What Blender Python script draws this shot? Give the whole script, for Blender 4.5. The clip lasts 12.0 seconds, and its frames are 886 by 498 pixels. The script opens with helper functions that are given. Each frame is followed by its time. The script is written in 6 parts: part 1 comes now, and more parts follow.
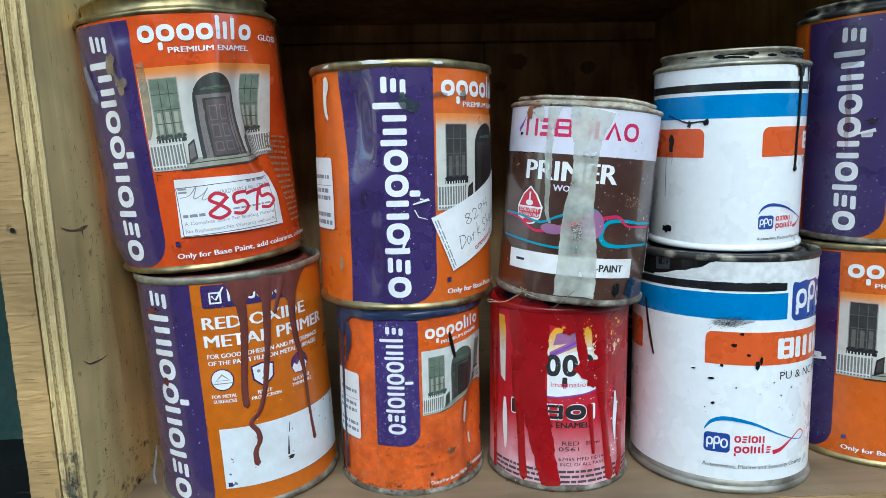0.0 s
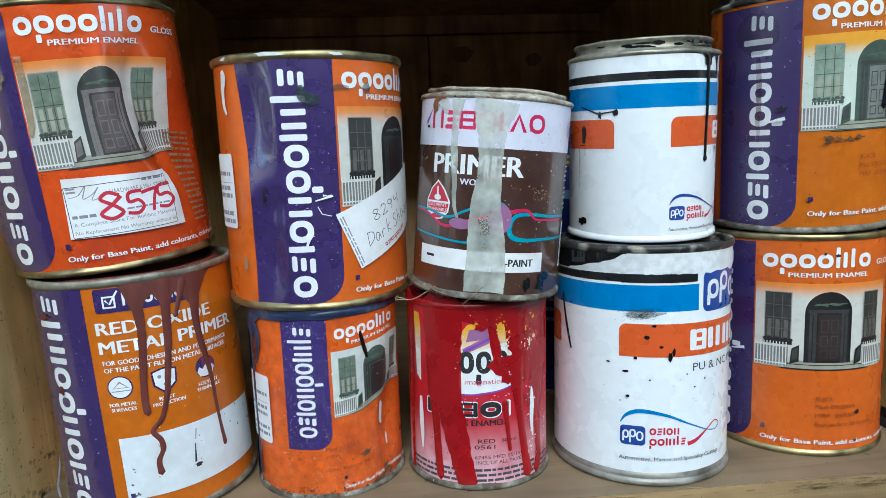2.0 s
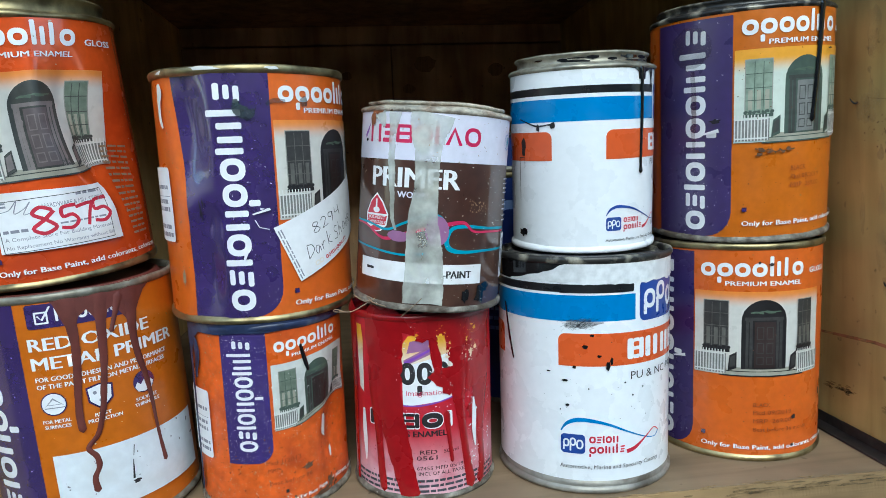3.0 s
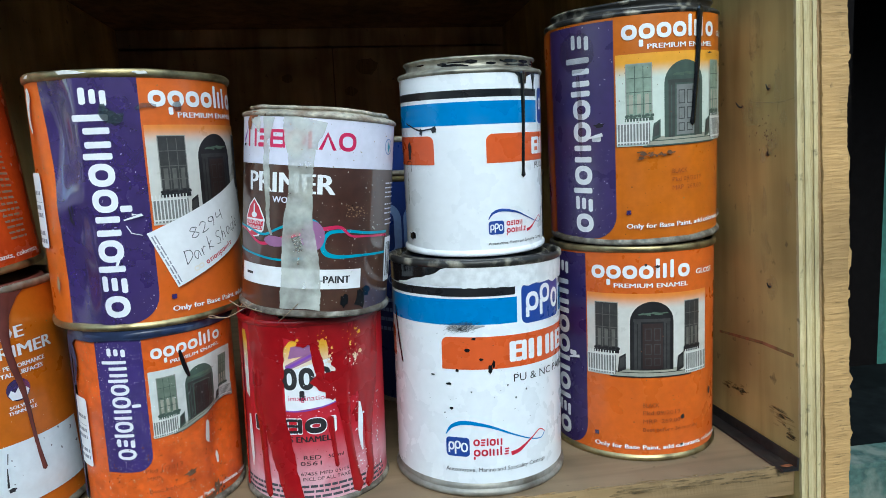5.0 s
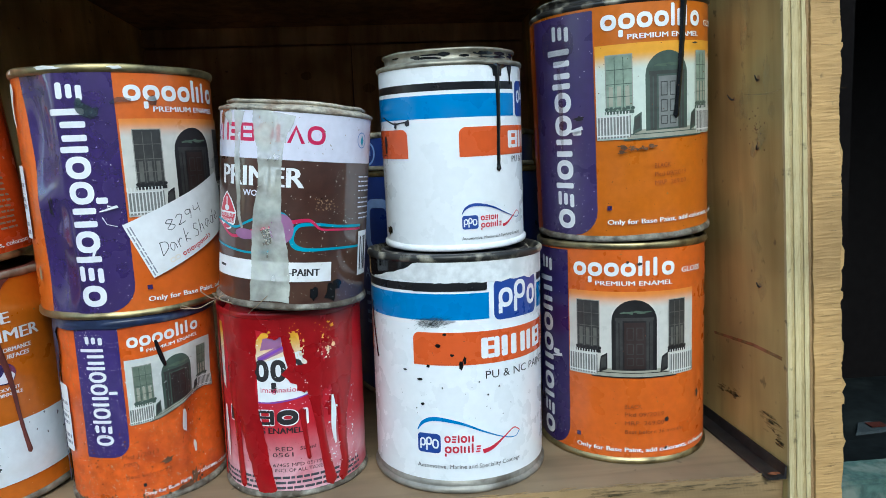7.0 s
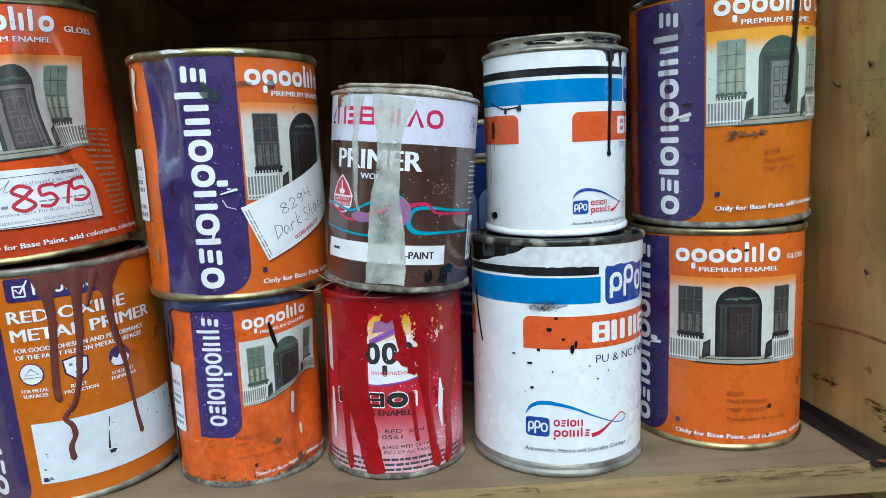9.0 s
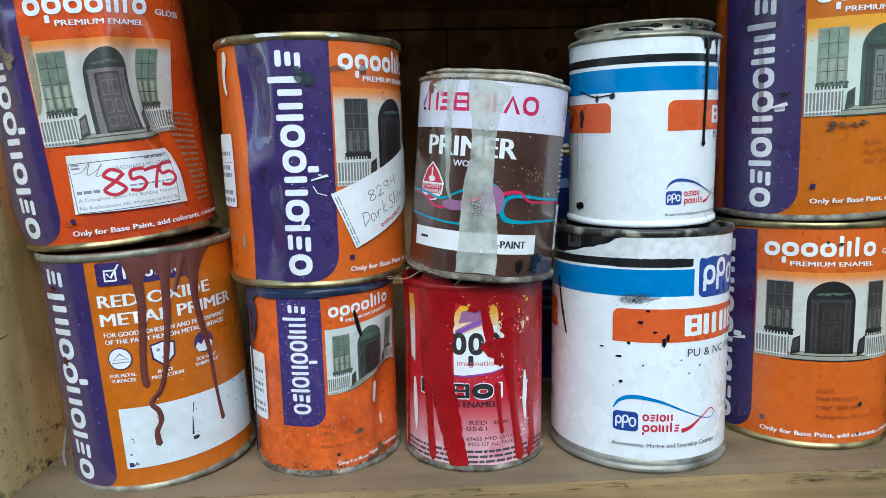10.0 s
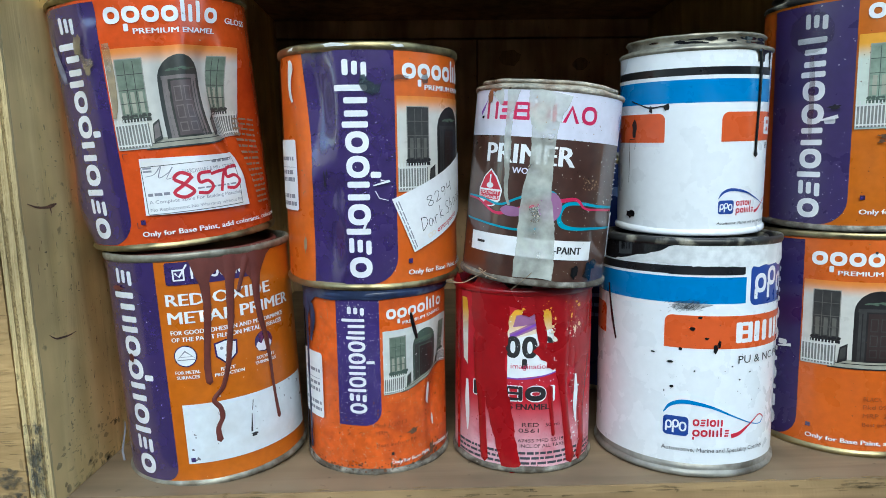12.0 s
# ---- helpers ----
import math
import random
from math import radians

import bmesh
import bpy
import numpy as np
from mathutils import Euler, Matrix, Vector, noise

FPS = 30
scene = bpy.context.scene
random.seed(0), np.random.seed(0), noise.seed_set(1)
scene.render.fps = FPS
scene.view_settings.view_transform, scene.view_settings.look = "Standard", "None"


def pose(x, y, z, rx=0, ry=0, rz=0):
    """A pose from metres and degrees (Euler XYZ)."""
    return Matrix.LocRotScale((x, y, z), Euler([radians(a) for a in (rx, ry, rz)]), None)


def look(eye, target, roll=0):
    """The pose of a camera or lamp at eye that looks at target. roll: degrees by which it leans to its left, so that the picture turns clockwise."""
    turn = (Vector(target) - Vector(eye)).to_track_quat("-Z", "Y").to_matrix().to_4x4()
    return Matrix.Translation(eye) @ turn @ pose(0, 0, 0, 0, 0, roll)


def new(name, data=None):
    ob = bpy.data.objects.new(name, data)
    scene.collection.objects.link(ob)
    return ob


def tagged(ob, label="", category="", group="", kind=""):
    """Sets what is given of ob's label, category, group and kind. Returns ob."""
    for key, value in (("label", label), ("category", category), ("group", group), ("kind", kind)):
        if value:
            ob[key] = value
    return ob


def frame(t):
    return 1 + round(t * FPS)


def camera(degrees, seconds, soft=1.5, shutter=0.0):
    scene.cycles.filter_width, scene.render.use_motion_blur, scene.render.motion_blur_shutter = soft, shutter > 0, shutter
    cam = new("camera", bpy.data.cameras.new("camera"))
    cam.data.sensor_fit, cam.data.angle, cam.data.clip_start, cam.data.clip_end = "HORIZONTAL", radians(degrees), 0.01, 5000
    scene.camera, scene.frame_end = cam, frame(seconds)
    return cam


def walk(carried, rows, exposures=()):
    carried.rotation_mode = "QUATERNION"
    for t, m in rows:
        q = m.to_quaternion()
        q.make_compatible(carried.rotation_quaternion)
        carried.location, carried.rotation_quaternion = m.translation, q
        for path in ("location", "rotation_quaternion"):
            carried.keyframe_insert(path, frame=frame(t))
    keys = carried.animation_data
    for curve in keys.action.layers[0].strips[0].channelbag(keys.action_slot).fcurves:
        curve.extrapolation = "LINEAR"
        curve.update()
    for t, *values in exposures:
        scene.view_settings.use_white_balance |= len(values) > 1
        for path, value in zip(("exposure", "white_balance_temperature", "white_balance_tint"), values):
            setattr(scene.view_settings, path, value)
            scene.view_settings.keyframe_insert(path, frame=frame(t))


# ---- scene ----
cam = camera(68.8, 12.0, soft=0.6)
EXPOSURE, KELVIN, TINT = 1.02, 5750, -5.0
METRES, EYE, TILT, LEAN, TURN = 0.31, 0.19, -7.04, 1.21, -2.49
ROWS = [
    (0.0, 0.0, 0.0, 0.0, -0.0, 0.0, -0.0),
    (0.5, 0.0348, 0.0076, 0.0007, -0.65, -0.38, 0.16),
    (1.0, 0.0631, 0.0067, 0.004, -1.39, -0.29, 0.55),
    (1.5, 0.0838, 0.0147, 0.0011, -1.77, -0.43, 0.72),
    (2.0, 0.1166, 0.0269, 0.002, -2.4, -0.5, 1.13),
    (2.5, 0.1457, 0.0276, 0.0034, -3.03, -0.33, 1.24),
    (3.0, 0.1879, 0.0148, 0.0097, -4.23, 0.06, 1.54),
    (5.0, 0.3709, -0.002, 0.0099, -5.83, 0.11, 1.91),
    (5.5, 0.4113, 0.0035, 0.0069, -4.82, 0.16, 1.97),
    (6.0, 0.4553, 0.0124, 0.0051, -4.19, 0.37, 2.19),
    (6.5, 0.5093, 0.0072, 0.004, -2.75, 0.03, 1.74),
    (8.5, 0.3863, -0.0107, -0.0192, -1.38, 0.2, 1.0),
    (9.0, 0.3165, -0.0035, -0.0233, -1.04, -0.04, 0.99),
    (9.5, 0.2375, 0.0053, -0.0318, -0.22, -0.26, 0.51),
    (10.0, 0.1789, 0.0161, -0.0349, 0.15, -0.35, 0.23),
    (10.5, 0.1431, 0.0141, -0.0367, 0.54, -0.1, -0.2),
    (11.0, 0.1137, -0.0015, -0.0338, 1.13, -0.09, -0.4),
    (11.5, 0.0928, -0.0114, -0.0332, 1.43, 0.2, -0.51),
    (12.0, 0.0905, -0.0145, -0.0392, 0.9, 0.26, -0.57),
]
walk(cam, [(t, pose(0, 0, EYE, TILT, LEAN, TURN) @ pose(METRES * x, METRES * y, METRES * z, 90 + pitch, roll, yaw)) for t, x, y, z, yaw, pitch, roll in ROWS],
     [(0.0, EXPOSURE, KELVIN, TINT), (12.0, EXPOSURE, KELVIN, TINT)])

# ---------------------------------------------------------------- light
world = bpy.data.worlds.new("world")
scene.world = world
world.use_nodes = True
sky = world.node_tree.nodes.new("ShaderNodeTexSky")
sky.sky_type, sky.sun_disc = "NISHITA", False
sky.sun_elevation, sky.sun_rotation = radians(33), radians(180)
sky.air_density, sky.dust_density, sky.ozone_density = 1.0, 1.2, 1.0
world.node_tree.links.new(sky.outputs[0], world.node_tree.nodes["Background"].inputs[0])
world.node_tree.nodes["Background"].inputs[1].default_value = 0.15
sun = new("sun", bpy.data.lights.new("sun", "SUN"))
sun.data.energy, sun.data.angle, sun.data.color = 1.55, radians(46), (1.0, 0.985, 0.95)
sun.matrix_world = look((0.14, -2.2, 1.8), (0.1, 0.4, 0.1))

# ---------------------------------------------------------------- materials
def surface(name, color, rough=0.45, metal=0.0, coat=0.0, vary=0.12, grain=220.0, bump=0.0, stain=None, stain_at=0.62, stain_scale=25.0,
            chips=None, chips_at=0.72, chips_scale=260.0, stretch=(1, 1, 1), print_blend=None, thin=None, dull=False, gloss=1.5, film=0.12):
    """A painted, printed or raw surface: base colour with fine grain, large stains and small chips. print_blend: (low, high, colour):
    the printed colour fades to that colour between two heights of the label, in metres."""
    m = bpy.data.materials.new(name)
    m.use_nodes = True
    n, l = m.node_tree.nodes, m.node_tree.links
    b = n["Principled BSDF"]
    b.inputs["Roughness"].default_value, b.inputs["Metallic"].default_value = rough, metal
    b.inputs["Coat Weight"].default_value, b.inputs["Coat Roughness"].default_value = coat, film
    b.inputs["Coat IOR"].default_value = gloss
    if dull:
        b.inputs["Specular IOR Level"].default_value = 0.05
    tex = n.new("ShaderNodeTexCoord")
    mapping = n.new("ShaderNodeMapping")
    mapping.inputs["Scale"].default_value = stretch
    l.new(tex.outputs["Object"], mapping.inputs[0])

    def tone(scale, detail, low, high, a=0.3, z=0.7):
        t = n.new("ShaderNodeTexNoise")
        t.inputs["Scale"].default_value, t.inputs["Detail"].default_value = scale, detail
        l.new(mapping.outputs[0], t.inputs[0])
        r = n.new("ShaderNodeMapRange")
        for k, v in zip(range(1, 5), (a, z, low, high)):
            r.inputs[k].default_value = v
        l.new(t.outputs[0], r.inputs[0])
        return r.outputs[0]

    def mix(kind, fac, a, c):
        x = n.new("ShaderNodeMix")
        x.data_type, x.blend_type = "RGBA", kind
        for socket, v in ((x.inputs[0], fac), (x.inputs[6], a), (x.inputs[7], c)):
            if isinstance(v, (int, float)):
                socket.default_value = v
            elif isinstance(v, tuple):
                socket.default_value = (*v, 1)
            else:
                l.new(v, socket)
        return x.outputs[2]

    col = tuple(color)
    if print_blend:
        uv = n.new("ShaderNodeUVMap")
        xyz = n.new("ShaderNodeSeparateXYZ")
        l.new(uv.outputs[0], xyz.inputs[0])
        r = n.new("ShaderNodeMapRange")
        r.interpolation_type = "SMOOTHSTEP"
        r.inputs[1].default_value, r.inputs[2].default_value = print_blend[0], print_blend[1]
        l.new(xyz.outputs[1], r.inputs[0])
        col = mix("MIX", r.outputs[0], col, tuple(print_blend[2]))
    fine, large = tone(grain, 4, 1 - vary, 1 + vary * 0.6), tone(grain / 9, 3, 1 - vary * 0.8, 1 + vary * 0.5)
    val = n.new("ShaderNodeMath")
    val.operation = "MULTIPLY"
    l.new(fine, val.inputs[0]), l.new(large, val.inputs[1])
    col = mix("MULTIPLY", 1.0, col, val.outputs[0])
    if stain:
        col = mix("MIX", tone(stain_scale, 6, 0, 0.8, stain_at - 0.06, stain_at + 0.1), col, tuple(stain))
    if chips:
        col = mix("MIX", tone(chips_scale, 2, 0, 1, chips_at, chips_at + 0.02), col, tuple(chips))
    l.new(col, b.inputs["Base Color"])
    l.new(tone(grain / 4, 4, max(rough - 0.1, 0.05), min(rough + 0.14, 1)), b.inputs["Roughness"])
    if thin:
        l.new(tone(70, 5, *thin), b.inputs["Alpha"])
    if bump:
        bp = n.new("ShaderNodeBump")
        bp.inputs["Strength"].default_value, bp.inputs["Distance"].default_value = 0.6, bump
        l.new(tone(grain, 5, 0, 1), bp.inputs["Height"])
        l.new(bp.outputs[0], b.inputs["Normal"])
    return m


def plank(name, pale, dark, rough=0.7, stretch=(14, 14, 1.2), scale=9.0, knots=0.0, bump=0.0005):
    """Wood whose grain runs along the axis with the small stretch."""
    m = bpy.data.materials.new(name)
    m.use_nodes = True
    n, l = m.node_tree.nodes, m.node_tree.links
    b = n["Principled BSDF"]
    tex, mp = n.new("ShaderNodeTexCoord"), n.new("ShaderNodeMapping")
    mp.inputs["Scale"].default_value = stretch
    l.new(tex.outputs["Object"], mp.inputs[0])
    t, big = n.new("ShaderNodeTexNoise"), n.new("ShaderNodeTexNoise")
    for node, s, d in ((t, scale, 8), (big, scale / 6, 3)):
        node.inputs["Scale"].default_value, node.inputs["Detail"].default_value = s, d
        l.new((mp if node is t else tex).outputs[0 if node is t else "Object"], node.inputs[0])
    t.inputs["Distortion"].default_value = 0.6
    big.inputs["Scale"].default_value = 14
    ramp = n.new("ShaderNodeValToRGB")
    ramp.color_ramp.elements[0].position, ramp.color_ramp.elements[1].position = 0.3, 0.62
    ramp.color_ramp.elements[0].color, ramp.color_ramp.elements[1].color = (*dark, 1), (*pale, 1)
    l.new(t.outputs[0], ramp.inputs[0])
    r = n.new("ShaderNodeMapRange")
    for k, v in zip(range(1, 5), (0.3, 0.7, 0.62, 1.15)):
        r.inputs[k].default_value = v
    l.new(big.outputs[0], r.inputs[0])
    x = n.new("ShaderNodeMix")
    x.data_type, x.blend_type = "RGBA", "MULTIPLY"
    x.inputs[0].default_value = 1
    l.new(ramp.outputs[0], x.inputs[6]), l.new(r.outputs[0], x.inputs[7])
    col = x.outputs[2]
    # small dark specks and dirt
    sp = n.new("ShaderNodeTexNoise")
    sp.inputs["Scale"].default_value, sp.inputs["Detail"].default_value = 130, 6
    l.new(tex.outputs["Object"], sp.inputs[0])
    rs = n.new("ShaderNodeMapRange")
    for k, v in zip(range(1, 5), (0.66, 0.74, 0, 0.7)):
        rs.inputs[k].default_value = v
    l.new(sp.outputs[0], rs.inputs[0])
    y = n.new("ShaderNodeMix")
    y.data_type = "RGBA"
    l.new(rs.outputs[0], y.inputs[0]), l.new(col, y.inputs[6])
    y.inputs[7].default_value = (*[c * 0.25 for c in dark], 1)
    l.new(y.outputs[2], b.inputs["Base Color"])
    b.inputs["Roughness"].default_value = rough
    bp = n.new("ShaderNodeBump")
    bp.inputs["Strength"].default_value, bp.inputs["Distance"].default_value = 0.7, bump
    l.new(t.outputs[0], bp.inputs["Height"]), l.new(bp.outputs[0], b.inputs["Normal"])
    return m


ORANGE = surface("orange print", (0.64, 0.122, 0.01), 0.34, coat=0.35, vary=0.1, stain=(0.62, 0.10, 0.01), stain_scale=18, chips=(0.3, 0.14, 0.06), chips_at=0.715, chips_scale=400)
CLEANORANGE = surface("clean deep orange print", (0.62, 0.118, 0.012), 0.3, coat=0.2, vary=0.1, stain=(0.55, 0.09, 0.01), stain_scale=18, chips=(0.3, 0.14, 0.06), chips_at=0.73, chips_scale=400)
AMBER = surface("amber print", (0.55, 0.135, 0.005), 0.34, coat=0.35, vary=0.1, stain=(0.5, 0.11, 0.005), stain_scale=18, chips=(0.3, 0.17, 0.07), chips_at=0.735)
RUSTED = surface("rust-freckled orange print", (0.7, 0.115, 0.012), 0.36, coat=0.3, vary=0.2, stain=(0.4, 0.05, 0.012), stain_scale=30, stain_at=0.62, chips=(0.42, 0.25, 0.17), chips_at=0.68, chips_scale=620)
DARKORANGE = surface("deep orange print", (0.68, 0.085, 0.012), 0.2, coat=0.9, vary=0.12, stain=(0.42, 0.04, 0.01), stain_scale=14, stain_at=0.55, chips=(0.5, 0.35, 0.25), chips_at=0.74)
PURPLE = surface("purple print", (0.046, 0.024, 0.128), 0.24, coat=1.0, vary=0.12, stain=(0.06, 0.036, 0.13), stain_scale=16, chips=(0.4, 0.38, 0.45), chips_at=0.745, chips_scale=420, gloss=2.1, film=0.13)
DULLPURPLE = surface("hazed purple print", (0.044, 0.024, 0.115), 0.32, coat=0.8, vary=0.14, stain=(0.06, 0.038, 0.11), stain_scale=16, chips=(0.4, 0.38, 0.42), chips_at=0.735, chips_scale=420, gloss=1.7, film=0.32)
# Darker copy of the purple, for the band shaded by the white can.
SHADEDPURPLE = surface("clean purple print with shade in it", (0.03, 0.015, 0.095), 0.3, coat=0.3, vary=0.1, stain=(0.05, 0.03, 0.12), stain_scale=16, chips=(0.4, 0.38, 0.45), chips_at=0.75, chips_scale=420)
WORNPURPLE = surface("scuffed purple print", (0.045, 0.025, 0.15), 0.42, coat=0.15, vary=0.18, stain=(0.08, 0.05, 0.16), stain_scale=20, chips=(0.5, 0.48, 0.52), chips_at=0.66, chips_scale=900)
WHITE = surface("white print", (0.82, 0.82, 0.84), 0.35, coat=0.3, vary=0.05, stain=(0.7, 0.69, 0.67), stain_scale=20, chips=(0.3, 0.27, 0.24), chips_at=0.75)
LABELWHITE = surface("glossy white label", (0.83, 0.85, 0.88), 0.28, coat=0.4, vary=0.03, stain=(0.8, 0.815, 0.83), stain_scale=16, chips=(0.3, 0.3, 0.3), chips_at=0.765, chips_scale=180)
PAPER = surface("white paper", (0.8, 0.8, 0.82), 0.75, vary=0.05, stain=(0.66, 0.62, 0.58), stain_scale=30)
PAPERDIRTY = surface("spotted white paper", (0.72, 0.76, 0.8), 0.5, vary=0.06, coat=0.1, stain=(0.6, 0.6, 0.6), chips=(0.16, 0.15, 0.17), chips_at=0.7, chips_scale=210)
INK = surface("black ink", (0.02, 0.018, 0.02), 0.5, vary=0.2)
PENINK = surface("grey-blue pen ink", (0.06, 0.06, 0.075), 0.6, vary=0.3)
FAINTINK = surface("faint brown ink", (0.3, 0.06, 0.012), 0.5, vary=0.4)
REDINK = surface("red marker ink", (0.52, 0.015, 0.045), 0.6, vary=0.25)
GREYINK = surface("grey ink", (0.25, 0.25, 0.3), 0.5, vary=0.2)
BLACKPRINT = surface("black print", (0.012, 0.012, 0.014), 0.3, coat=0.3, vary=0.1)
BLUEPRINT = surface("bright blue print", (0.008, 0.2, 0.52), 0.28, coat=0.4, vary=0.06, stain=(0.012, 0.17, 0.46), stain_scale=14)
NAVYPRINT = surface("navy logo print", (0.02, 0.06, 0.3), 0.3, coat=0.4, vary=0.08)
ORANGEBAR = surface("red-orange bar print", (0.66, 0.1, 0.02), 0.28, coat=0.4, vary=0.06, chips=(0.1, 0.04, 0.03), chips_at=0.74)
REDPRINT = surface("red print", (0.56, 0.02, 0.05), 0.35, coat=0.2, vary=0.08)
CRIMSON = surface("crimson print", (0.55, 0.015, 0.09), 0.35, coat=0.2, vary=0.1)
BROWNPRINT = surface("brown print", (0.062, 0.022, 0.013), 0.36, gloss=2.1, coat=0.7, vary=0.2, stain=(0.11, 0.055, 0.03), stain_scale=22, stain_at=0.6, chips=(0.35, 0.3, 0.24), chips_at=0.725, chips_scale=260)
LILAC = surface("pale lilac print", (0.68, 0.67, 0.78), 0.4, coat=0.2, vary=0.06, stain=(0.6, 0.58, 0.6), stain_scale=20, chips=(0.3, 0.25, 0.2), chips_at=0.74)
CYAN = surface("cyan print", (0.015, 0.3, 0.42), 0.4, vary=0.1)
MAUVE = surface("mauve print", (0.3, 0.13, 0.27), 0.4, vary=0.1)
VIOLET = surface("violet print", (0.2, 0.06, 0.4), 0.4, vary=0.1)
PINKLABEL = surface("red and pink graded print", (0.74, 0.42, 0.48), 0.38, coat=0.12, vary=0.1, stain=(0.5, 0.04, 0.07), stain_scale=34, stain_at=0.6, print_blend=(0.006, 0.047, (0.5, 0.008, 0.022)))
YELLOW = surface("yellow and white print", (0.8, 0.74, 0.66), 0.35, coat=0.2, vary=0.1, print_blend=(0.078, 0.097, (0.78, 0.4, 0.03)))
STUCCO = surface("pictured white wall", (0.62, 0.6, 0.55), 0.35, coat=0.35, vary=0.06, print_blend=(0.0985, 0.108, (0.74, 0.24, 0.04)))
STUCCOGREEN = surface("pictured pale green-white wall", (0.62, 0.68, 0.6), 0.35, coat=0.35, vary=0.06, chips=(0.3, 0.25, 0.18), chips_at=0.75, print_blend=(0.099, 0.109, (0.78, 0.36, 0.03)))
STUCCOSMALL = surface("pictured small white wall", (0.62, 0.63, 0.6), 0.4, coat=0.2, vary=0.1, chips=(0.3, 0.2, 0.15), chips_at=0.72, chips_scale=350)
GLASSPIC = surface("pictured window glass", (0.04, 0.038, 0.036), 0.45, coat=0.12, vary=0.35)
GLASSPALE = surface("pictured pale green window glass", (0.24, 0.31, 0.24), 0.45, coat=0.12, vary=0.3)
DOORGREY = surface("pictured grey door", (0.2, 0.205, 0.195), 0.45, coat=0.12, vary=0.2)
ARCHGREY = surface("pictured grey archway", (0.05, 0.052, 0.047), 0.45, coat=0.12, vary=0.25)
LEAFPIC = surface("pictured leaves", (0.09, 0.13, 0.09), 0.45, coat=0.12, vary=0.3)
AREAPIC = surface("pictured shade behind railings", (0.2, 0.2, 0.185), 0.45, coat=0.12, vary=0.25)
GLASSGREEN = surface("pictured greenish window glass", (0.16, 0.2, 0.15), 0.45, coat=0.12, vary=0.3)
MULLION = surface("pictured glazing bars", (0.3, 0.29, 0.26), 0.4, vary=0.1)
DOORPIC = surface("pictured dark door", (0.03, 0.016, 0.014), 0.45, coat=0.12, vary=0.2)
DOORPALE = surface("pictured faded door", (0.12, 0.095, 0.098), 0.45, coat=0.12, vary=0.2)
DOORTRIM = surface("pictured faded door trim", (0.2, 0.17, 0.165), 0.45, coat=0.12, vary=0.2)
ARCHPIC = surface("pictured archway", (0.012, 0.01, 0.011), 0.45, coat=0.12, vary=0.2)
ARCHGREEN = surface("pictured green archway", (0.06, 0.09, 0.07), 0.45, coat=0.12, vary=0.2)
FENCE = surface("pictured white railing", (0.68, 0.68, 0.65), 0.4, vary=0.06)
STEPS = surface("pictured stone steps", (0.36, 0.35, 0.28), 0.4, vary=0.15)
TIN = surface("bare tinplate", (0.38, 0.355, 0.285), 0.52, metal=0.65, vary=0.35, grain=160, stain=(0.1, 0.07, 0.04), stain_scale=60, stain_at=0.58)
GOLDTIN = surface("gold-lacquered tin rim", (0.46, 0.38, 0.2), 0.46, metal=1.0, vary=0.25, grain=180, stain=(0.08, 0.06, 0.035), stain_scale=60, stain_at=0.59)
CRUSTEDRIM = surface("cream paint-crusted rim", (0.46, 0.42, 0.34), 0.6, metal=0.1, vary=0.4, grain=260, bump=0.0012, stain=(0.16, 0.075, 0.035), stain_scale=34, stain_at=0.53, chips=(0.08, 0.05, 0.03), chips_at=0.66, chips_scale=200)
DIRTYTIN = surface("paint-crusted tin rim", (0.3, 0.275, 0.225), 0.6, metal=0.3, vary=0.45, grain=300, bump=0.0008, stain=(0.06, 0.04, 0.025), stain_scale=80, stain_at=0.5, chips=(0.5, 0.48, 0.42), chips_at=0.7, chips_scale=330)
FOOTTIN = surface("dull tin foot", (0.34, 0.32, 0.28), 0.5, metal=0.5, vary=0.25, grain=140, stain=(0.1, 0.075, 0.05), stain_scale=50, stain_at=0.56)
BLACKPAINT = surface("dried black paint", (0.008, 0.008, 0.009), 0.16, coat=0.6, vary=0.2)
BLACKRIM = surface("black-smeared tin rim", (0.03, 0.028, 0.026), 0.34, metal=0.1, vary=0.4, grain=120, stain=(0.5, 0.46, 0.36), stain_scale=75, stain_at=0.57)
NAVYRIM = surface("navy paint-smeared rim", (0.022, 0.035, 0.09), 0.4, coat=0.3, vary=0.4, grain=150, stain=(0.16, 0.2, 0.24), stain_scale=50, stain_at=0.62)
REDPAINT = surface("dried glossy red paint", (0.32, 0.004, 0.008), 0.26, coat=0.25, vary=0.14, grain=120, bump=0.0002)
OXIDEPAINT = surface("dried red oxide paint", (0.135, 0.032, 0.024), 0.5, coat=0.12, vary=0.2, grain=140, bump=0.0002)
GREYPAINT = surface("dried grey-white paint", (0.55, 0.57, 0.52), 0.55, vary=0.12, grain=180, bump=0.0003, stain=(0.42, 0.42, 0.36), stain_scale=60, stain_at=0.58)
GREYWASH = surface("thin grey-white paint wash", (0.62, 0.64, 0.58), 0.5, vary=0.1, grain=180, stain=(0.5, 0.5, 0.43), stain_scale=60, stain_at=0.6, thin=(0.22, 0.88))
GREENFILM = surface("thin dark green paint", (0.03, 0.05, 0.055), 0.35, coat=0.3, vary=0.2, thin=(0.4, 0.9))
SCUFF = surface("scuffed bluish print", (0.3, 0.32, 0.45), 0.5, vary=0.2, thin=(0.0, 0.75))
TANFILM = surface("dried tan paint film", (0.33, 0.25, 0.14), 0.5, vary=0.2, thin=(0.35, 0.95))
